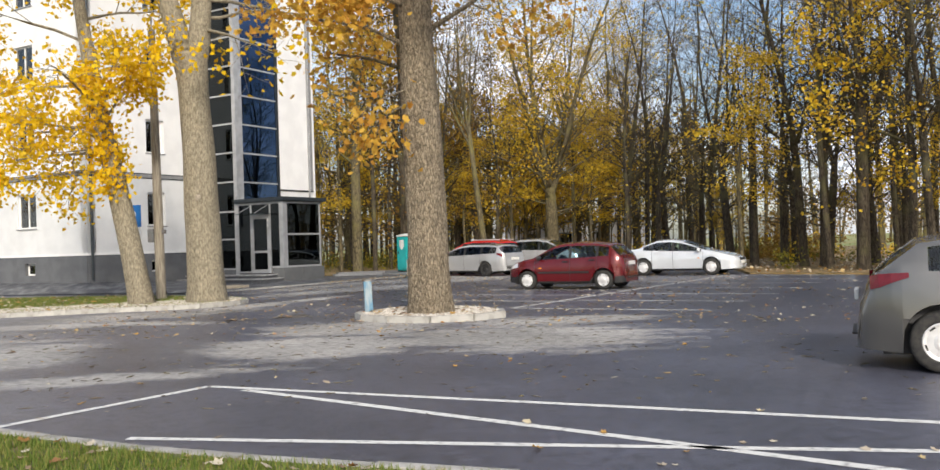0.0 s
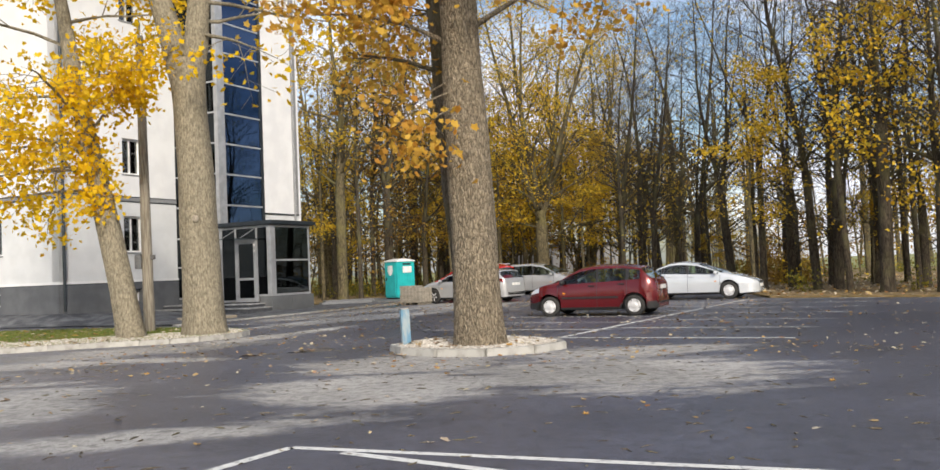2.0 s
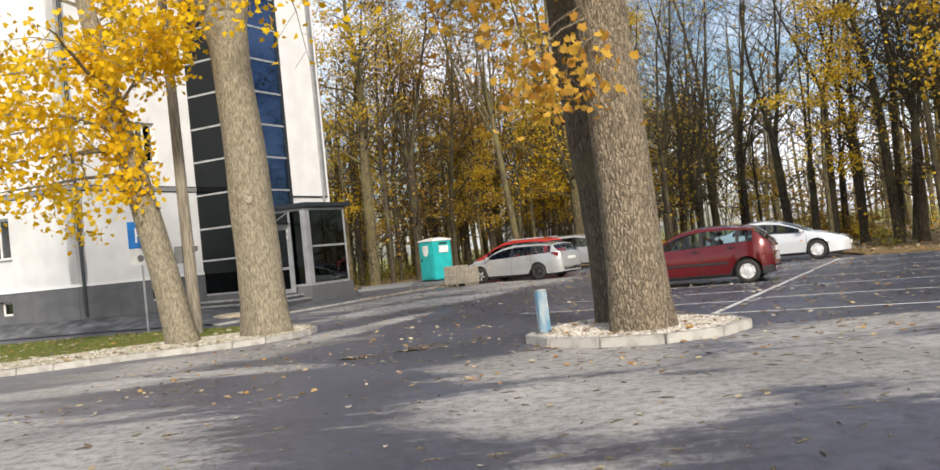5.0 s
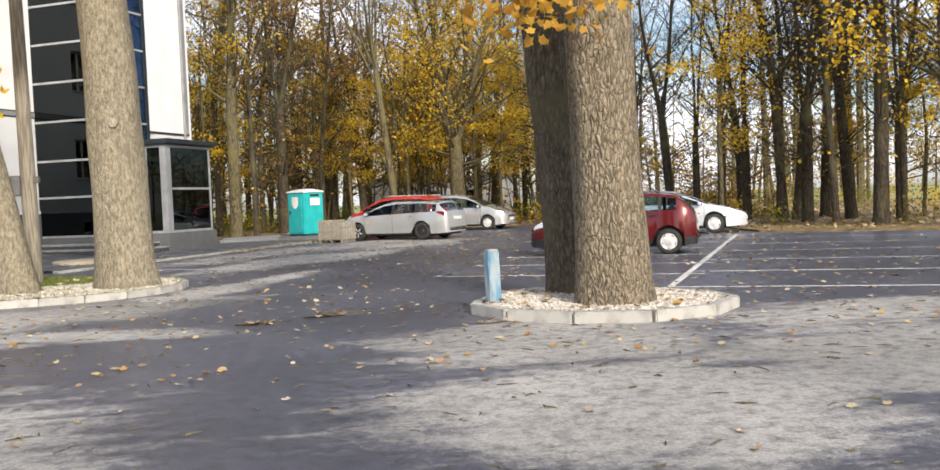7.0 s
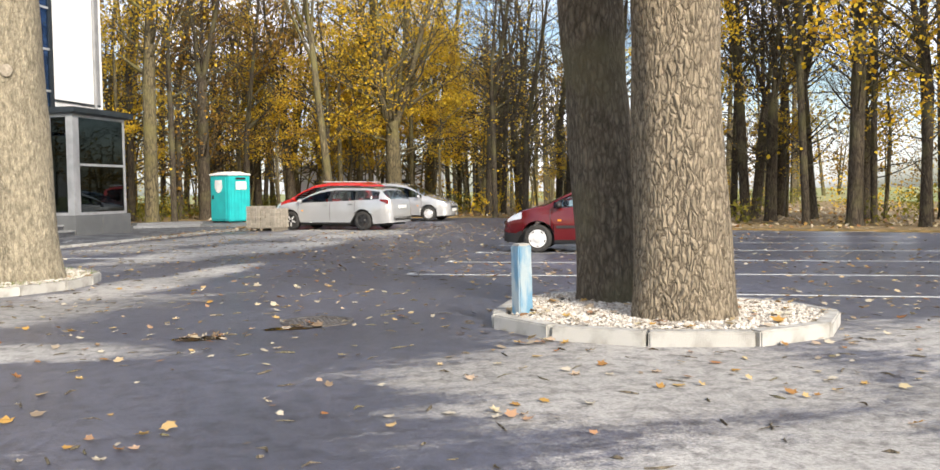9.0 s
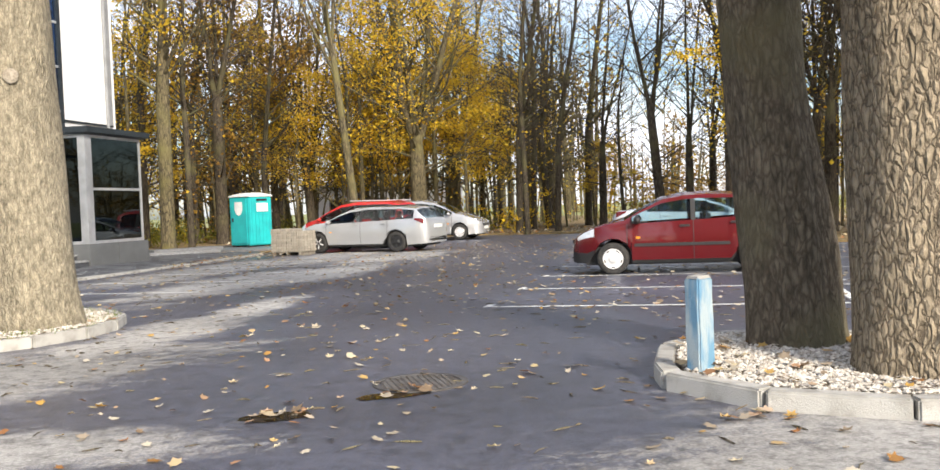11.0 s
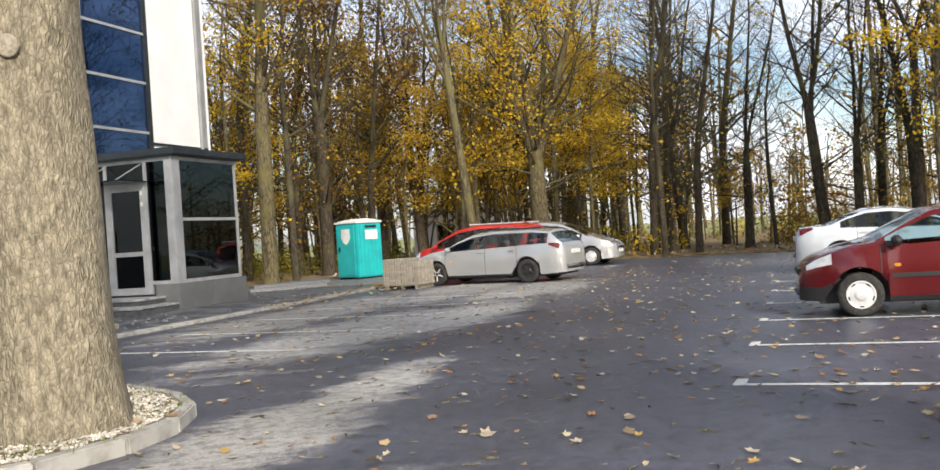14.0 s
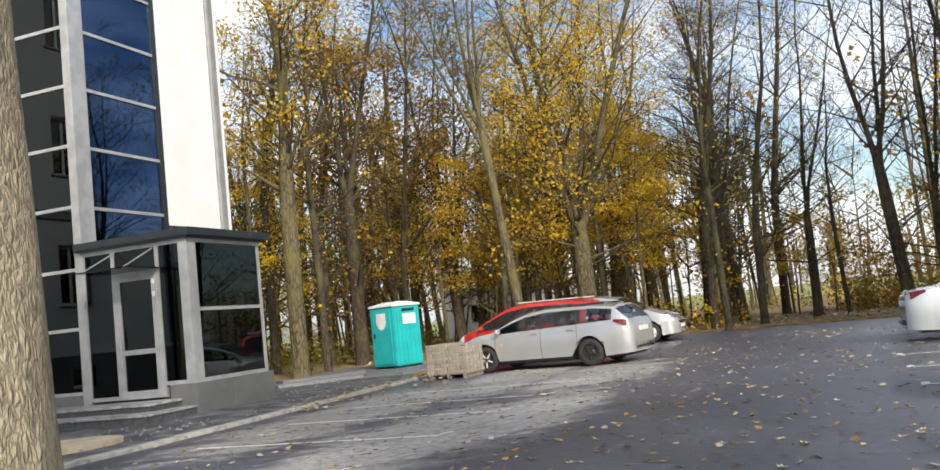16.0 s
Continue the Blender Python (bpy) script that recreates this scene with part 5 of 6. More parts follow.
def car(m, label, body_mat, top, belt, wb, hw, r, panes, screen, rear, style="cap", styles=None, strip=False, rails=False, black_bumper=False, doors=(), tail=None, group="parked cars", sill=0.2, tail_span=0.6):
    """A parked car from its side outline: top and belt lines, axle base, half width, windows by their ends along the length."""
    root = thing("car", m, label, "car", group)
    x_front, x_rear = max(p[0] for p in top), min(p[0] for p in top)
    ax = (wb / 2, -wb / 2)
    R = r + 0.055
    xs = {p[0] for p in top} | {v for p in panes for v in p} | set(screen) | set(rear)
    t_bands, t_len = tail or ((3,), 0.25)
    xs |= {x_rear + t_len, x_front - 0.40, x_front - 0.10}
    for a in ax:
        xs |= {a + R * math.cos(t) for t in np.linspace(0, math.pi, 11)}
    xs |= set(np.arange(x_rear + 0.1, x_front - 0.05, 0.12))
    xs |= {x_front - d for d in (0.015, 0.04, 0.08, 0.13, 0.2, 0.28)} | {x_rear + d for d in (0.015, 0.04, 0.08, 0.13, 0.2)}
    xs = sorted(xs)
    xs = [x for i, x in enumerate(xs) if i == 0 or x - xs[i - 1] > 0.012]

    def ring(x, out=0.0):
        zt = interp(top, x)
        zb = min(interp(belt, x), zt - 0.035)
        lo = sill + 0.06 * max(0, (abs(x) - 1.6))
        for a in ax:
            if abs(x - a) < R:
                lo = max(lo, r + math.sqrt(R * R - (x - a) ** 2))
        e = (x_front - x) / 0.8 if x > 0 else (x - x_rear) / 0.5
        e = min(max(e, 0.0), 1.0)
        tip = 0.58 if x > 0 else 0.70
        h = hw * (tip + (1 - tip) * (1 - (1 - e) ** 2.2) ** 0.6) + out
        # arches stand a little proud of the flanks
        h += 0.018 * sum(max(0.0, 1 - (abs(x - a) / (R + 0.12)) ** 4) for a in ax)
        mid = max(min(0.56, zb - 0.1), lo + 0.02)
        gh = max(zt - zb, 0.0)
        y5 = h * 0.94 - gh * 0.36 if gh > 0.12 else h * 0.9
        top_in = min(0.06, gh * 0.5)
        return [(h * 0.93, lo), (h * 0.965, (lo + (0.19 if abs(x) > wb / 2 + R else 0.06)) if lo < 0.4 else lo + 0.012), (h, max(mid, lo + 0.02)), (h * 0.985, max((mid + zb) / 2, lo + 0.03)), (h * 0.94, max(zb, lo + 0.04)), (h * 0.94 + (y5 - h * 0.94) * 0.80, max(zb + (zt - top_in - zb) * 0.84, lo + 0.045)), (y5, max(zt - top_in, lo + 0.05)), (y5 * 0.6, zt - 0.012), (0, zt)]

    def lo_at(x):
        return ring(x)[0][1]

    kinds = {"body": [], "windscreen": [], "rear_window": [], "sill": []}
    rings = [[(y, z) for y, z in ring(x)] for x in xs]
    full = [[(x, y, z) for y, z in rg] + [(x, -y, z) for y, z in rg[-2::-1]] for x, rg in zip(xs, rings)]
    side_panes = []
    for i in range(len(xs) - 1):
        xm = (xs[i] + xs[i + 1]) / 2
        for j in range(16):
            band = j if j < 8 else 15 - j
            quad = (full[i][j], full[i + 1][j], full[i + 1][j + 1], full[i][j + 1])
            kind = "body"
            if band == 0 and (black_bumper or abs(xm) < wb / 2) and lo_at(xm) < 0.36:
                kind = "sill"
            if band == 4:
                ends = [v for p in panes for v in p]
                if min(ends) < xm < max(ends):
                    kind = ("pillar", sum(xm < v for v in ends), j < 8)
                for k, (a, b) in enumerate(panes):
                    if min(a, b) < xm < max(a, b):
                        kind = ("pane", k, j < 8)
            elif band >= 6:
                if min(screen) < xm < max(screen):
                    kind = "windscreen"
                elif min(rear) < xm < max(rear):
                    kind = "rear_window"
            if xm < x_rear + t_len and band in t_bands:
                kind = ("tail_light", 0, j < 8)
            elif x_front - 0.40 < xm < x_front - 0.10 and band == 3:
                kind = ("headlight", 0, j < 8)
            if isinstance(kind, tuple):
                kinds.setdefault(kind, [])
            kinds[kind].append(quad)

    def patch(quads, name, material, lab="", cap=False):
        bm = bmesh.new()
        for q in quads:
            bm.faces.new([bm.verts.new(v) for v in q])
        bmesh.ops.remove_doubles(bm, verts=bm.verts, dist=0.0008)
        if cap:
            for rg in (full[0], full[-1]):
                bm.faces.new([bm.verts.new(v) for v in rg])
            bmesh.ops.remove_doubles(bm, verts=bm.verts, dist=0.0008)
        bmesh.ops.recalc_face_normals(bm, faces=bm.faces)
        ob = part(name, bm, material, root, lab)
        ob.data.polygons.foreach_set("use_smooth", [True] * len(ob.data.polygons))
        ob.data.set_sharp_from_angle(angle=radians(32))
        return ob

    for kind, quads in kinds.items():
        if not quads:
            continue
        if kind == "body":
            patch(quads, "body", body_mat, "", True)
        elif kind == "sill":
            patch(quads, kind, M_BLACK)
        elif kind[0] in ("pillar", "tail_light", "headlight"):
            patch(quads, kind[0], {"pillar": M_BLACK, "tail_light": M_TAIL, "headlight": M_LAMP}[kind[0]])
        elif kind == "windscreen" or kind == "rear_window":
            patch(quads, kind, M_CARGLASS)
        else:
            patch(quads, "side_window", M_CARGLASS)
    part("underbody", boxed(x_rear + 0.25, -hw + 0.22, 0.17, x_front - 0.25, hw - 0.22, 0.5), M_BLACK, root)
    bm = boxed(x_rear + 0.1, -hw + 0.17, 0.5, x_front - 0.9, hw - 0.17, 0.72)
    part("cabin_floor", bm, M_SEAT, root)
    xs0 = max(screen) - 0.15
    part("dashboard", boxed(xs0 - 0.3, -hw + 0.2, 0.72, xs0, hw - 0.2, min(interp(top, xs0), 0.97) - 0.06, bevel=0.03), M_SEAT, root)
    for sx, ys in ((0.0, (-0.36, 0.36)), (-0.85, (-0.36, 0.36))):
        for y in ys:
            bm = boxed(sx - 0.5, y - 0.23, 0.72, sx - 0.36, y + 0.23, 1.1, bevel=0.05)
            box(bm, sx - 0.48, y - 0.13, 1.12, sx - 0.38, y + 0.13, 1.28, bevel=0.04)
            box(bm, sx - 0.4, y - 0.24, 0.6, sx + 0.1, y + 0.24, 0.76, bevel=0.04)
            part("seat", bm, M_SEAT, root)
    styles = styles or (style, style)
    for a, st in zip(ax, styles):
        for s in (1, -1):
            wheel(root, a, s * (hw - 0.115), r, s, st)
    # seams of the doors, handles, mirrors
    for dx in doors:
        for s in (1, -1):
            bm = bmesh.new()
            a, b = ring(dx - 0.006, 0.002), ring(dx + 0.006, 0.002)
            for k in range(1, 4):
                bm.faces.new([bm.verts.new(v) for v in ((dx - 0.006, s * a[k][0], a[k][1]), (dx + 0.006, s * b[k][0], b[k][1]), (dx + 0.006, s * b[k + 1][0], b[k + 1][1]), (dx - 0.006, s * a[k + 1][0], a[k + 1][1]))])
            part("door_seam", bm, M_BLACK, root)
    for dx in doors[1:]:
        for s in (1, -1):
            y = ring(dx)[3][0]
            z = (ring(dx)[3][1] + ring(dx)[4][1]) / 2
            part("door_handle", boxed(dx + 0.06, s * (y - 0.02), z - 0.02, dx + 0.24, s * (y + 0.022), z + 0.02, bevel=0.01), M_BLACK if black_bumper else body_mat, root)
    mx = max(screen) - 0.24
    for s in (1, -1):
        bm = bmesh.new()
        bmesh.ops.create_icosphere(bm, subdivisions=2, radius=1.0, matrix=Matrix.LocRotScale((mx, s * (hw + 0.08), interp(belt, mx) + 0.06), None, (0.07, 0.12, 0.075)))
        part("mirror", bm, M_BLACK if black_bumper else body_mat, root)
    if strip:
        for s in (1, -1):
            part("rubbing_strip", boxed(-0.80, s * (hw - 0.01), 0.50, 0.86, s * (hw + 0.016), 0.555, bevel=0.006), M_BLACK, root)
    if rails:
        for s in (1, -1):
            zr = interp(top, -0.6)
            bm = rod(bmesh.new(), (-1.75, s * 0.56, zr - 0.03), (0.1, s * 0.56, zr - 0.005), 0.018)
            part("roof_rail", bm, M_HUB if body_mat is M_SCARLET else M_BLACK, root)
    # lamps and plates
    for s in (1, -1):
        part("indicator", boxed(ax[0] - r - 0.2, s * (hw - 0.02), 0.64, ax[0] - r - 0.12, s * (hw + 0.006), 0.68, bevel=0.006), M_AMBER, root)
    if not t_len:
        for s in (1, -1):
            bm = bmesh.new()
            wedge = []
            for x, z0, z1 in ((x_rear + 0.19 * tail_span, 0.86, 1.0), (x_rear + 0.3 * tail_span, 0.88, 1.02), (x_rear + 0.46 * tail_span, 0.93, 1.03), (x_rear + 0.68 * tail_span, 0.985, 1.035)):
                rg = ring(x, 0.012)
                for z in (z0, z1):
                    ys = [(b, a) for a, b in rg[2:5]]
                    wedge.append(bm.verts.new((x, s * (interp(tuple(ys), z) + 0.004), z)))
            for k in range(0, 6, 2):
                bm.faces.new((wedge[k], wedge[k + 2], wedge[k + 3], wedge[k + 1]))
            ob = part("tail_light", bm, M_TAIL, root)
            ob.modifiers.new("thick", "SOLIDIFY").thickness = 0.012
    part("number_plate", boxed(x_rear - 0.02, -0.26, 0.72, x_rear + 0.02, 0.26, 0.83, bevel=0.004), M_PLATE, root)
    part("number_plate", boxed(x_front - 0.01, -0.26, 0.42, x_front + 0.015, 0.26, 0.53, bevel=0.004), M_PLATE, root)
    low = M_BLACK if black_bumper else body_mat
    bm = boxed(x_front - 0.3, -hw * 0.64, 0.2, x_front + 0.03, hw * 0.64, 0.40, bevel=0.09)
    part("bumper", bm, low, root)
    part("grille", boxed(x_front - 0.05, -0.42, 0.56, x_front + 0.008, 0.42, 0.64, bevel=0.01), M_BLACK, root)
    bm = boxed(x_rear - 0.05, -hw * 0.68, 0.28, x_rear + 0.25, hw * 0.68, 0.46, bevel=0.08)
    part("bumper", bm, M_BLACK, root, "dark lower bumper")
    return root


def heading(x, y, hx, hy):
    return pose(x, y, 0, 0, 0, math.degrees(math.atan2(hy, hx)))


car(heading(2.3, 29.71, -0.894, 0.447), "dark red five-door hatchback with white hubcaps on a bay", M_RED,
    ((1.98, 0.48), (1.965, 0.60), (1.90, 0.71), (1.76, 0.80), (1.55, 0.88), (1.3, 0.95), (1.05, 1.02), (0.75, 1.19), (0.36, 1.38), (0.0, 1.445), (-0.35, 1.458), (-0.9, 1.44), (-1.4, 1.375), (-1.6, 1.2), (-1.78, 0.98), (-1.86, 0.8), (-1.87, 0.45)),
    ((1.1, 0.9), (-0.2, 0.95), (-1.7, 1.02)), 2.486, 0.83, 0.29, ((-0.14, 0.92), (-1.02, -0.22), (-1.42, -1.10)), (0.42, 1.04), (-1.74, -1.46), "cap", strip=True, black_bumper=True, doors=(0.98, -0.18, -1.05), tail=((3, 4), 0.15))
car(heading(7.28, 38.02, 0.884, -0.467), "pale silver saloon car parked at the leaf-strewn edge", M_PALE,
    ((2.38, 0.48), (2.36, 0.62), (2.2, 0.72), (1.6, 0.89), (1.2, 0.98), (0.6, 1.23), (0.2, 1.37), (-0.3, 1.44), (-0.8, 1.42), (-1.2, 1.28), (-1.62, 1.10), (-2.2, 1.04), (-2.32, 0.92), (-2.35, 0.45)),
    ((1.2, 0.9), (-1.6, 1.0)), 2.725, 0.9, 0.32, ((-0.1, 1.0), (-1.05, -0.2), (-1.35, -1.12)), (0.25, 1.15), (-1.58, -0.95), "cap", doors=(1.05, -0.15, -1.0), tail=((3,), 0.0))
car(heading(-1.35, 43.74, -0.788, 0.616), "silver estate car with black roof rails and steel rear wheels", M_SILVER,
    ((2.36, 0.48), (2.34, 0.64), (2.2, 0.76), (1.7, 0.92), (1.25, 1.01), (0.7, 1.26), (0.3, 1.40), (-0.3, 1.48), (-1.5, 1.46), (-2.05, 1.39), (-2.25, 1.2), (-2.42, 0.98), (-2.47, 0.8), (-2.47, 0.45)),
    ((1.2, 0.92), (-2.2, 1.04)), 2.83, 0.9, 0.32, ((-0.1, 1.05), (-1.1, -0.2), (-2.0, -1.2)), (0.35, 1.2), (-2.36, -2.1), "alloy", ("alloy", "steel"), rails=True, doors=(1.1, -0.15, -1.12), tail=((3,), 0.0))
car(heading(-1.15, 46.9, -0.788, 0.616), "bright red people carrier parked behind the estate", M_SCARLET,
    ((2.25, 0.5), (2.2, 0.75), (1.85, 0.95), (1.45, 1.08), (0.9, 1.40), (0.45, 1.60), (-0.2, 1.69), (-1.5, 1.67), (-1.9, 1.56), (-2.05, 1.22), (-2.14, 0.9), (-2.15, 0.45)),
    ((1.4, 0.98), (-1.9, 1.06)), 2.7, 0.88, 0.31, ((-0.1, 1.2), (-1.1, -0.2), (-1.8, -1.2)), (0.8, 1.4), (-2.06, -1.92), "cap", doors=(1.2, -0.15), tail=((3, 4), 0.2), rails=True)
car(heading(2.51, 51.21, 0.84, -0.542), "silver people carrier facing out from the wood's edge", M_SILVER,
    ((2.3, 0.5), (2.28, 0.7), (2.05, 0.84), (1.6, 1.0), (1.3, 1.1), (0.75, 1.40), (0.35, 1.57), (-0.3, 1.68), (-1.5, 1.66), (-2.0, 1.54), (-2.15, 1.2), (-2.28, 0.9), (-2.3, 0.45)),
    ((1.3, 1.0), (-2, 1.08)), 2.84, 0.9, 0.32, ((-0.1, 1.1), (-1.1, -0.2), (-1.9, -1.2)), (0.4, 1.25), (-2.16, -2.02), "cap", doors=(1.1, -0.15, -1.12), tail=((3, 4), 0.22))
car(heading(6.14, 11.31, 0.93, -0.37), "warm grey modern hatchback seen from behind in shade", M_GREY,
    ((2.25, 0.5), (2.2, 0.68), (1.9, 0.82), (1.3, 0.99), (0.6, 1.28), (0.15, 1.42), (-0.4, 1.475), (-1.0, 1.45), (-1.5, 1.39), (-1.75, 1.2), (-1.92, 1.04), (-1.99, 0.9), (-2.1, 0.66), (-2.11, 0.45)),
    ((1.2, 0.93), (-1.7, 1.06)), 2.6, 0.885, 0.32, ((-0.1, 0.95), (-1.0, -0.2), (-1.4, -1.1)), (0.2, 1.25), (-1.92, -1.56), "cap", doors=(1.05, -0.15, -0.98), tail=((3,), 0.0), tail_span=0.75)


# ---- loose things ----
M_TEAL = mat("turquoise_plastic", (0.02, 0.42, 0.43), 0.45, color2=(0.02, 0.35, 0.37), scale=2)
wc = thing("portable_toilet", pose(-4.93, 49.75, 0.12, 0, 0, 39), "turquoise portable toilet cabin with a white roof", "portable toilet")
hwid = 0.55
bm = boxed(-hwid, -hwid, 0.06, hwid, hwid, 1.88, bevel=0.03)
part("cabin", bm, M_TEAL, wc)
bm = boxed(-hwid - 0.04, -hwid - 0.04, 1.88, hwid + 0.04, hwid + 0.04, 1.94, bevel=0.02)
for i in range(5):
    box(bm, -hwid + 0.08 * i, -hwid + 0.05 * i, 1.93 + 0.02 * i, hwid - 0.08 * i, hwid - 0.05 * i, 1.955 + 0.02 * i)
part("roof", bm, M_PVC, wc, "white moulded plastic roof")
for k in range(6):
    for s in (-1, 1):
        part("rib", boxed(-hwid + 0.12 + 0.17 * k, s * (hwid - 0.01), 0.12, -hwid + 0.17 + 0.17 * k, s * (hwid + 0.015), 1.8, bevel=0.006), M_TEAL, wc)
wdoor = part("door", boxed(-hwid - 0.03, -0.42, 0.14, -hwid + 0.01, 0.42, 1.82, bevel=0.012), M_TEAL, wc)
bm = bmesh.new()
shield = [(-0.2, 1.7), (0.2, 1.7), (0.22, 1.4), (0.12, 1.24), (0.0, 1.18), (-0.12, 1.24), (-0.22, 1.4)]
lo = [bm.verts.new((-hwid - 0.031, y, z)) for y, z in shield]
hi = [bm.verts.new((-hwid - 0.045, y, z)) for y, z in shield]
bm.faces.new(hi)
for i in range(7):
    bm.faces.new((lo[i], lo[(i + 1) % 7], hi[(i + 1) % 7], hi[i]))
bmesh.ops.recalc_face_normals(bm, faces=bm.faces)
part("shield_panel", bm, M_PVC, wdoor, "white shield-shaped panel")
part("latch", boxed(-hwid - 0.06, 0.3, 0.95, -hwid - 0.03, 0.38, 1.1, bevel=0.008), M_BLACK, wdoor)
part("label_plate", boxed(-0.2, -hwid - 0.028, 1.32, 0.34, -hwid - 0.016, 1.64), M_PVC, wc, "white printed label")
part("vent", boxed(-0.2, -hwid - 0.03, 1.72, 0.3, -hwid - 0.016, 1.8), M_BLACK, wc)
part("skid", boxed(-hwid, -hwid + 0.1, 0.0, hwid, -hwid + 0.2, 0.07), M_BLACK, wc)
part("skid", boxed(-hwid, hwid - 0.2, 0.0, hwid, hwid - 0.1, 0.07), M_BLACK, wc)
tagged(part("concrete_pad", slab(bmesh.new(), [(-8.6, 48.2), (-5.0, 46.6), (-3.3, 47.8), (-3.0, 50.8), (-7, 53)], -0.1, 0.12), M_STONE), "dark slab edge under the cabin toilet", "slab", kind="structure")

M_PAVER = mat("beige_paver", (0.36, 0.325, 0.27), 0.9, color2=(0.26, 0.23, 0.185), scale=16, bump=0.4, obj_random=0.14)
stack = thing("paver_stack", heading(-3.8, 43.75, 0.82, -0.57), "stack of beige concrete pavers on a wooden pallet", "paver stack")
for k in range(7):
    part("pallet_board", boxed(-0.66, -0.5 + k * 0.155, 0.1, 0.66, -0.4 + k * 0.155, 0.122), M_WOODPOLE, stack)
for k in (-0.6, -0.05, 0.5):
    part("pallet_block", boxed(k, -0.5, 0.0, k + 0.1, 0.52, 0.1), M_WOODPOLE, stack)
brick_me = None
rng = random.Random(3)
for row in range(9):
    for i in range(6):
        for j in range(5):
            if 0 < i < 5 and 0 < j < 4 and row < 8:
                continue
            if row == 8 and (i > 3 or rng.random() < 0.25):
                continue
            if brick_me is None:
                ob = part("paver", boxed(-0.105, -0.098, 0, 0.105, 0.098, 0.076, bevel=0.006), M_PAVER, stack)
                brick_me = ob.data
            else:
                ob = new("paver", brick_me)
                ob.parent = stack
            ob.matrix_local = pose(-0.56 + i * 0.222 + rng.uniform(-0.012, 0.012), -0.4 + j * 0.205 + rng.uniform(-0.012, 0.012), 0.123 + row * 0.08, 0, 0, rng.uniform(-2.5, 2.5))
stack.matrix_world = stack.matrix_world @ Matrix.Diagonal((0.84, 0.88, 1.0, 1))

post = thing("bollard", pose(-2.69, 20.31, 0.1, 1.5, -2.0, 20), "weathered blue wooden bollard with chipped paint in gravel", "bollard")
bm = boxed(-0.08, -0.065, -0.1, 0.08, 0.065, 0.67, bevel=0.012)
bmesh.ops.subdivide_edges(bm, edges=[e for e in bm.edges if abs(e.verts[0].co.z - e.verts[1].co.z) > 0.4], cuts=7)
for v in bm.verts:
    v.co += noise.noise_vector(v.co * 9) * 0.006
part("post", bm, M_BLUEPAINT, post)
part("cap", boxed(-0.074, -0.06, 0.655, 0.074, 0.06, 0.684, bevel=0.012), M_KERB, post, "bare whitish worn top")

pole = thing("utility_pole", pose(-10.25, 28.4, 0.08, 0, -0.6, 0), "weathered wooden utility pole with a small box", "pole")
part("shaft", rod(bmesh.new(), (0, 0, -0.1), (0, 0, 8.2), 0.155, 0.105, 14), M_WOODPOLE, pole)
part("junction_box", boxed(-0.3, -0.14, 1.75, -0.12, 0.1, 2.15, bevel=0.015), M_STONE, pole)
part("bracket", boxed(0.08, -0.08, 2.0, 0.22, 0.04, 2.12, bevel=0.01), M_RUST, pole)
bm = rod(bmesh.new(), (0, 0, 8.1), (0.05, -0.1, 8.5), 0.03)
rod(bm, (0.05, -0.1, 8.5), (0.15, -0.5, 8.55), 0.03)
part("lamp_arm", bm, M_ALU, pole)

M_SIGNBLUE = mat("sign_blue", (0.01, 0.16, 0.52), 0.4, scale=3)
sign = thing("parking_sign", pose(-13.0, 33.0, 0.03, 0, 0, -8), "blue parking sign over a white plate on a post", "road sign")
part("post", rod(bmesh.new(), (0, 0, 0), (0, 0, 3.2), 0.03, seg=12), M_ALU, sign)
part("plate", boxed(-0.34, -0.05, 2.42, 0.34, -0.032, 3.2, bevel=0.004), M_SIGNBLUE, sign)
part("lower_plate", boxed(-0.34, -0.05, 1.92, 0.34, -0.032, 2.38, bevel=0.004), M_PVC, sign)
cu = bpy.data.curves.new("letter", "FONT")
cu.body, cu.size, cu.extrude, cu.align_x = "P", 0.62, 0.002, "CENTER"
cu.materials.append(M_PVC)
lt = new("letter", cu)
lt.parent = sign
lt.matrix_local = pose(0, -0.056, 2.58, 90, 0, 0)
part("symbol", rod(bmesh.new(), (0, -0.052, 2.12), (0, -0.058, 2.12), 0.1, seg=16), M_STONE, sign)

log = Wood(77, True)
log.tube([v3(0, 0, -0.2), v3(-0.18, 0, 2.0), v3(-0.5, -0.02, 5), v3(-0.78, -0.05, 7.8)], [0.19, 0.165, 0.14, 0.12], 12, 0.06)
crown = Wood(78, True)
for dx, dy, ln, z in ((-0.22, 0.05, 9.0, 7.6), (-0.1, -0.15, 8.0, 7.0), (-0.35, 0.1, 8.0, 6.6), (0.06, 0.1, 7.5, 7.7), (-0.45, -0.1, 6.5, 7.2)):
    rising_stem(crown, v3(-0.1 * z, -0.03, z), v3(dx, dy, 1), ln, 0.075, 10, 3, 0.15)
broom = finish_tree(log, "woodland_tree", M_BARK_FOREST, None, None, "leaning pale trunk opening into a broom of bare stems")
raw("crown", crown.verts, crown.faces, M_BARK_FOREST, broom, True)
broom.matrix_world = pose(-0.85, 49.6, 0.0)

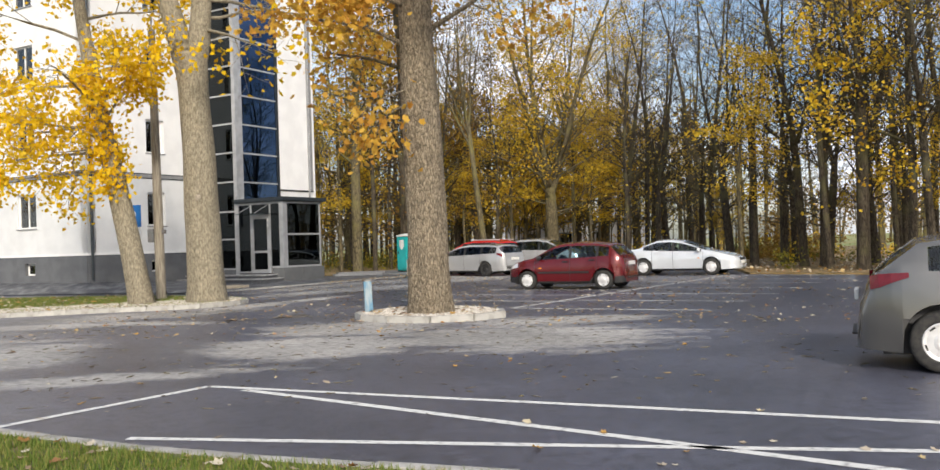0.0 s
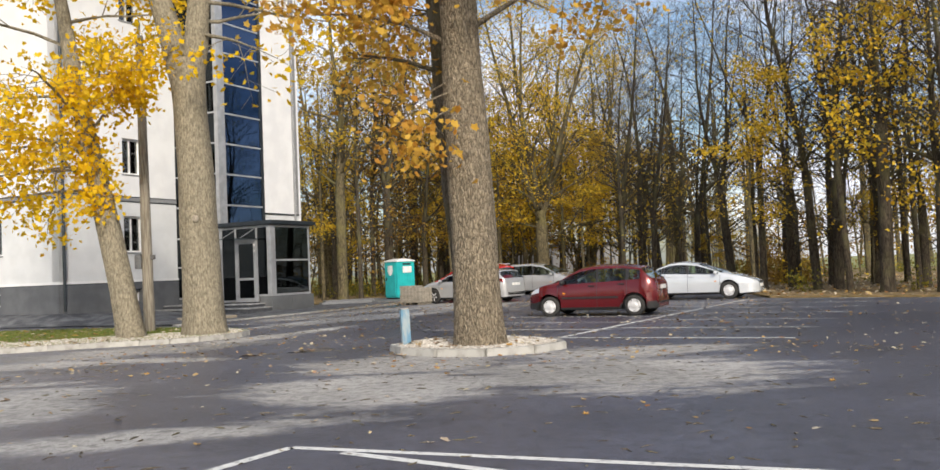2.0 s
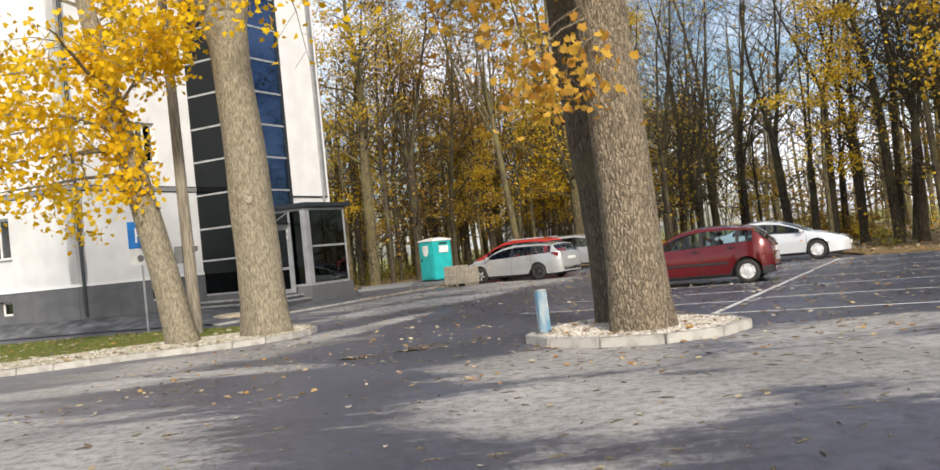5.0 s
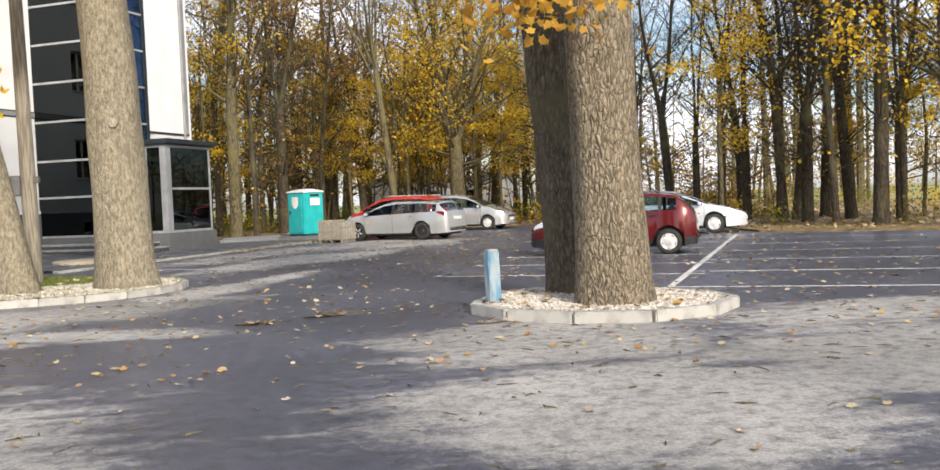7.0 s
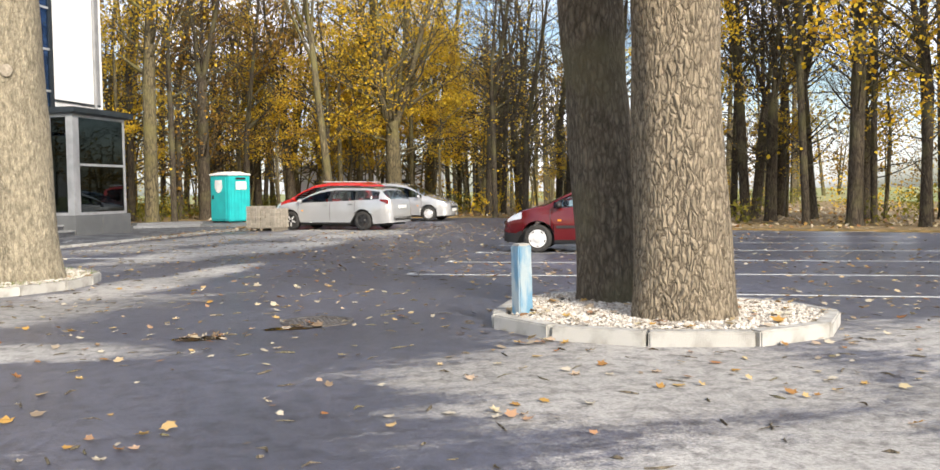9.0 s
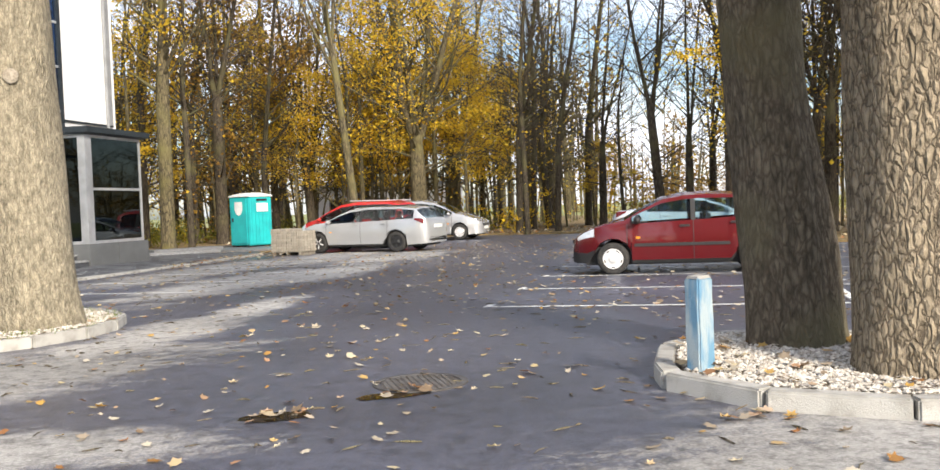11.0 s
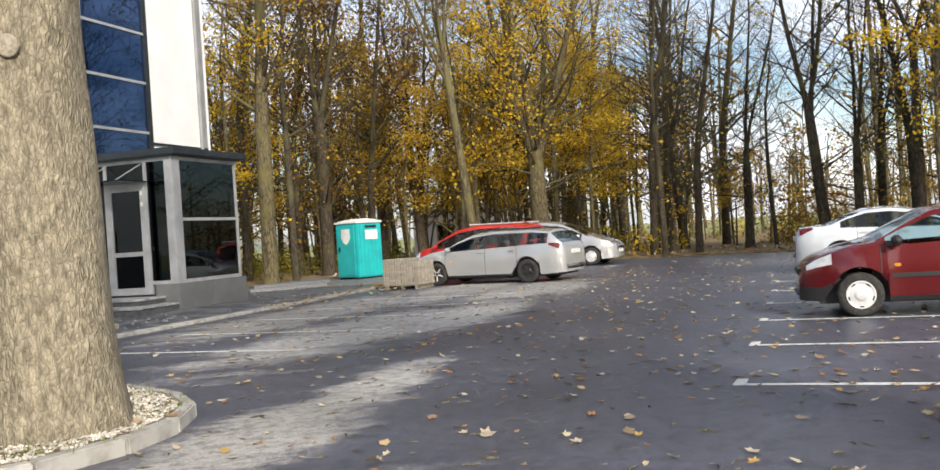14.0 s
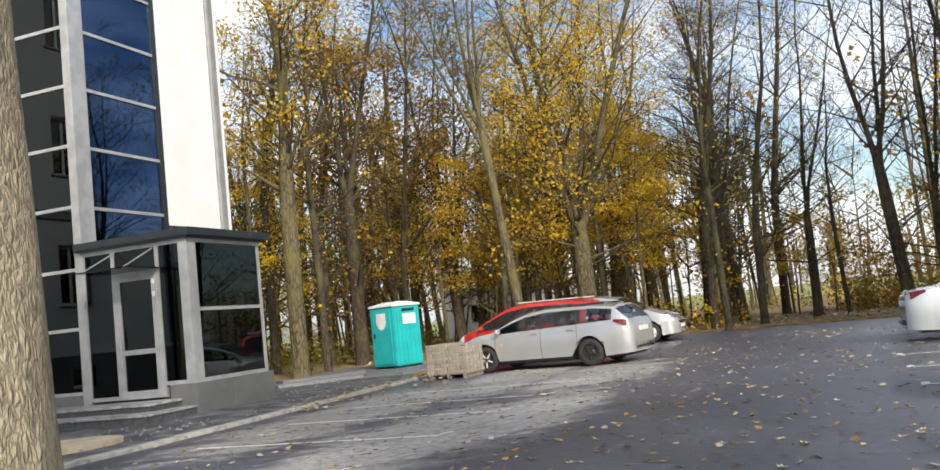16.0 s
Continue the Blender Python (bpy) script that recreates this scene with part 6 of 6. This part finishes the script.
far = thing("outbuilding", pose(7.0, 84, 0, 0, 0, -18), "low white outbuilding glimpsed between the trees", "building")
part("wall", boxed(-7, 0, 0, 5, 6, 3.2), M_WALL, far)
part("roof", boxed(-7.3, -0.3, 3.2, 5.3, 6.3, 3.45), M_GREYPANEL, far)
for x in (-5.2, -2.0, 1.4):
    wn_ = part("window", boxed(x, -0.04, 1.0, x + 1.3, 0.05, 2.3), M_GREYPANEL, far)
    part("pane", boxed(x + 0.1, -0.06, 1.1, x + 1.2, -0.045, 2.2), M_WINGLASS, wn_)

# ---- fallen leaves, twigs and grass ----
def fallen(count, area, ok, size, z, seed, label, flat=0.35):
    rng = random.Random(seed)
    verts, faces = [], []
    while count:
        x, y = rng.uniform(*area[0]), rng.uniform(*area[1])
        if not ok(x, y) or noise.noise(v3(x * 0.35, y * 0.35, seed)) < rng.uniform(-0.7, 0.25):
            continue
        count -= 1
        s = size * rng.uniform(0.55, 1.25)
        q = Euler((rng.gauss(0, flat * 0.5), rng.gauss(0, flat * 0.5), rng.uniform(0, 6.28))).to_matrix()
        curl, k = rng.uniform(-0.1, 0.6), len(verts)
        thin = rng.uniform(0.6, 1.0)
        pts = [q @ Vector((px * s * thin, (py - 0.5) * s, curl * s * (px * px * 1.4 + (py - 0.5) ** 2))) for px, py in LEAF_SHAPE]
        low = min(p.z for p in pts)
        zz = z(x, y) if callable(z) else z
        verts += [Vector((x, y, zz + 0.006 - low)) + p for p in pts]
        faces.append(tuple(range(k, k + 12)))
    tagged(raw("fallen_leaves", verts, faces, M_FALLEN), label, "fallen leaves", kind="stuff")


def on_lot(x, y):
    return inside(x, y, LOT) and not inside(x, y, ISLE) and not inside(x, y, LAWN) and not inside(x, y, VERGE)


fallen(3000, ((-9.5, 8), (17, 46)), on_lot, 0.078, 0.002, 1, "yellow and tan leaves scattered on the asphalt")
fallen(1000, ((-5, 18), (24, 54)), on_lot, 0.1, 0.002, 2, "yellow and tan leaves scattered on the asphalt")
fallen(420, ((-7.5, -1.5), (38, 49)), lambda x, y: abs((x + 7.3) * 0.88 - (y - 39.9) * 0.475 - 0.5) < 0.8, 0.11, 0.05, 9, "orange leaves blown along the pale kerb")
for k, (x, y) in enumerate(((-4.72, 20.98), (-5.55, 20.66), (-2.9, 19.4))):
    fallen(9, ((x - 0.2, x + 0.2), (y - 0.07, y + 0.07)), on_lot, 0.1, 0.006, 50 + k, "yellow leaves gathered at a puddle")
fallen(260, ((-10, 9), (7.5, 20)), on_lot, 0.075, 0.002, 3, "few tan leaves scattered on the asphalt")
fallen(900, ((-26, -7), (22.5, 34)), lambda x, y: inside(x, y, LAWN), 0.13, 0.12, 4, "yellow leaves lying on the lawn")
fallen(1300, ((-10, 4), (3, 11)), lambda x, y: inside(x, y + 0.15, VERGE), 0.085, 0.055, 5, "brown leaves lying in the verge grass")
fallen(3600, ((-6, 30), (28, 60)), lambda x, y: inside(x, y, WOOD), 0.15, 0.052, 6, "thick yellow-brown leaves along the wood's edge", 0.7)
fallen(120, ((-3.2, 0.2), (18.7, 21.8)), lambda x, y: inside(x, y, shrink(ISLE, 0.1)), 0.11, 0.135, 8, "few yellow leaves on the gravel")

rng = random.Random(21)
verts, faces = [], []
for _ in range(1500):
    x, y = rng.uniform(-9, 5), rng.uniform(10, 40)
    if not on_lot(x, y):
        continue
    a, L, k, wd = rng.uniform(0, 3.14), rng.uniform(0.04, 0.2), len(verts), rng.uniform(0.003, 0.008)
    d, s = v3(math.cos(a), math.sin(a), 0), v3(-math.sin(a), math.cos(a), 0)
    b = v3(x, y, 0.004)
    c = b + d * L * 0.5 + s * rng.gauss(0, 0.02)
    e = b + d * L
    verts += [b - s * wd, b + s * wd, b + v3(0, 0, wd), c - s * wd, c + s * wd, c + v3(0, 0, wd * 2), e]
    faces += [(k, k + 3, k + 5, k + 2), (k + 1, k + 2, k + 5, k + 4), (k + 3, k + 6, k + 5), (k + 4, k + 5, k + 6)]
tagged(raw("twigs", verts, faces, M_BARK_DARK), "dark twigs and bark bits littering the asphalt", "twigs", kind="stuff")


def blades(poly, area, count, z, label, seed):
    rng = random.Random(seed)
    verts, faces = [], []
    while count:
        x, y = rng.uniform(*area[0]), rng.uniform(*area[1])
        if not inside(x, y, poly):
            continue
        count -= 1
        for _ in range(3):
            a, h, k = rng.uniform(0, 6.28), rng.uniform(0.025, 0.075), len(verts)
            bx, by = x + rng.gauss(0, 0.02), y + rng.gauss(0, 0.02)
            ox, oy = math.cos(a) * h * 0.5, math.sin(a) * h * 0.5
            wx, wy = -math.sin(a) * 0.005, math.cos(a) * 0.005
            verts += [(bx - wx, by - wy, z), (bx + wx, by + wy, z), (bx + ox, by + oy, z + h)]
            faces.append((k, k + 1, k + 2))
    tagged(raw("grass", verts, faces, M_GRASS), label, "grass", kind="stuff")


blades([(x - 0.06, y - 0.1) for x, y in VERGE], ((-6, 2), (4.5, 10.2)), 24000, 0.03, "short green grass of the verge", 31)
blades(LAWN, ((-20, -7), (23, 32)), 17000, 0.1, "short worn green grass of the lawn", 32)


# deep wood: the joined mass of farther trunks and foliage, with an added ring
rng = random.Random(41)
w = Wood(42)
mass_v, mass_f = [], []
for i_ in range(620):
    thin, ring_ = rng.random() < 0.45, i_ >= 330
    x, y = (rng.uniform(-16, 26), rng.uniform(58, 84)) if thin else (rng.uniform(-40, 46), rng.uniform(70, 120))
    if ring_:
        # unseen trees around the walk's back, added to darken what the glass reflects
        a, thin, k_ = rng.uniform(radians(150), radians(372)), False, rng.uniform(0.9, 1.3)
        if i_ >= 480:
            a, k_ = rng.uniform(radians(5), radians(75)), rng.uniform(1.6, 2.0)
        x, y = 85 * math.cos(a) * k_, 10 + 75 * math.sin(a) * k_
    elif 0.46 < (x + 6) / (y - 17) < 0.63 and rng.random() < 0.85:
        continue
    elif not thin and rng.random() < (0.6 if 0.12 < (x + 6) / (y - 17) < 0.47 else 0.35):
        continue
    h, r0 = (rng.uniform(6, 12), rng.uniform(0.035, 0.08)) if thin else (rng.uniform(13, 21), rng.uniform(0.12, 0.3))
    if i_ >= 480:
        h *= 0.6
    b = v3(x, y, -0.1)
    t = b + v3(rng.gauss(0, 0.8), rng.gauss(0, 0.8), h)
    w.tube([b, b.lerp(t, 0.4), b.lerp(t, 0.7), t], [r0, r0 * 0.75, r0 * 0.5, 0.03], 6)
    ends = []
    for k in range(9):
        q = b.lerp(t, rng.uniform(0.2, 0.95))
        d = v3(rng.gauss(0, 1), rng.gauss(0, 1), rng.uniform(0.3, 1.2)).normalized()
        e = q + d * rng.uniform(1.5, 3.5)
        w.tube([q, e], [0.05, 0.015], 4)
        ends += [(q.lerp(e, rng.uniform(0.4, 1.1)), d) for _ in range(5)]
    if not thin and rng.random() < 0.5:
        vs, fs = leaves(ends, rng, 4, 0.42, 0.5)
        k = len(mass_v)
        mass_v += vs
        mass_f += [tuple(i + k for i in f) for f in fs]
tagged(raw("far_wood", w.verts, w.faces, M_BARK_FOREST), "dense far trunks and branches of the wood, plus an added unseen ring", "wood", kind="stuff")
for i_ in range(1300):
    x, y = rng.uniform(-40, 46), rng.uniform(58, 118)
    if i_ >= 900:
        a, k_ = rng.uniform(radians(0), radians(75)), rng.uniform(1.55, 1.95)
        x, y = 85 * math.cos(a) * k_, 10 + 75 * math.sin(a) * k_
    elif 0.46 < (x + 6) / (y - 17) < 0.63 and rng.random() < 0.85:
        continue
    elif not inside(x, y, WOOD) and y < 100:
        continue
    elif 0.07 < (x + 5.8) / (y - 17.4) < 0.2 and y < 84:
        continue
    h = rng.uniform(2.0, 6.5) * (1.7 if i_ >= 900 else 1.0)
    z0 = 0.2 if i_ >= 900 or rng.random() < 0.25 else 2.8
    ends = [(v3(x + rng.gauss(0, 0.7), y + rng.gauss(0, 0.7), z0 + h * rng.random()), v3(0, 0, 1)) for _ in range(10)]
    if i_ < 900 and (x > 8 or x < 4 and rng.random() < 0.4):
        continue
    vs, fs = leaves(ends, rng, 5, 0.34, 0.35) if i_ >= 900 else leaves(ends, rng, 8, 0.2, 0.4, 0.3, False, 0.4)
    k = len(mass_v)
    mass_v += vs
    mass_f += [tuple(i + k for i in f) for f in fs]
tagged(raw("far_foliage", mass_v, mass_f, M_LEAF_RUST), "brown and yellow foliage deep in the wood and on the added ring", "foliage", kind="stuff")
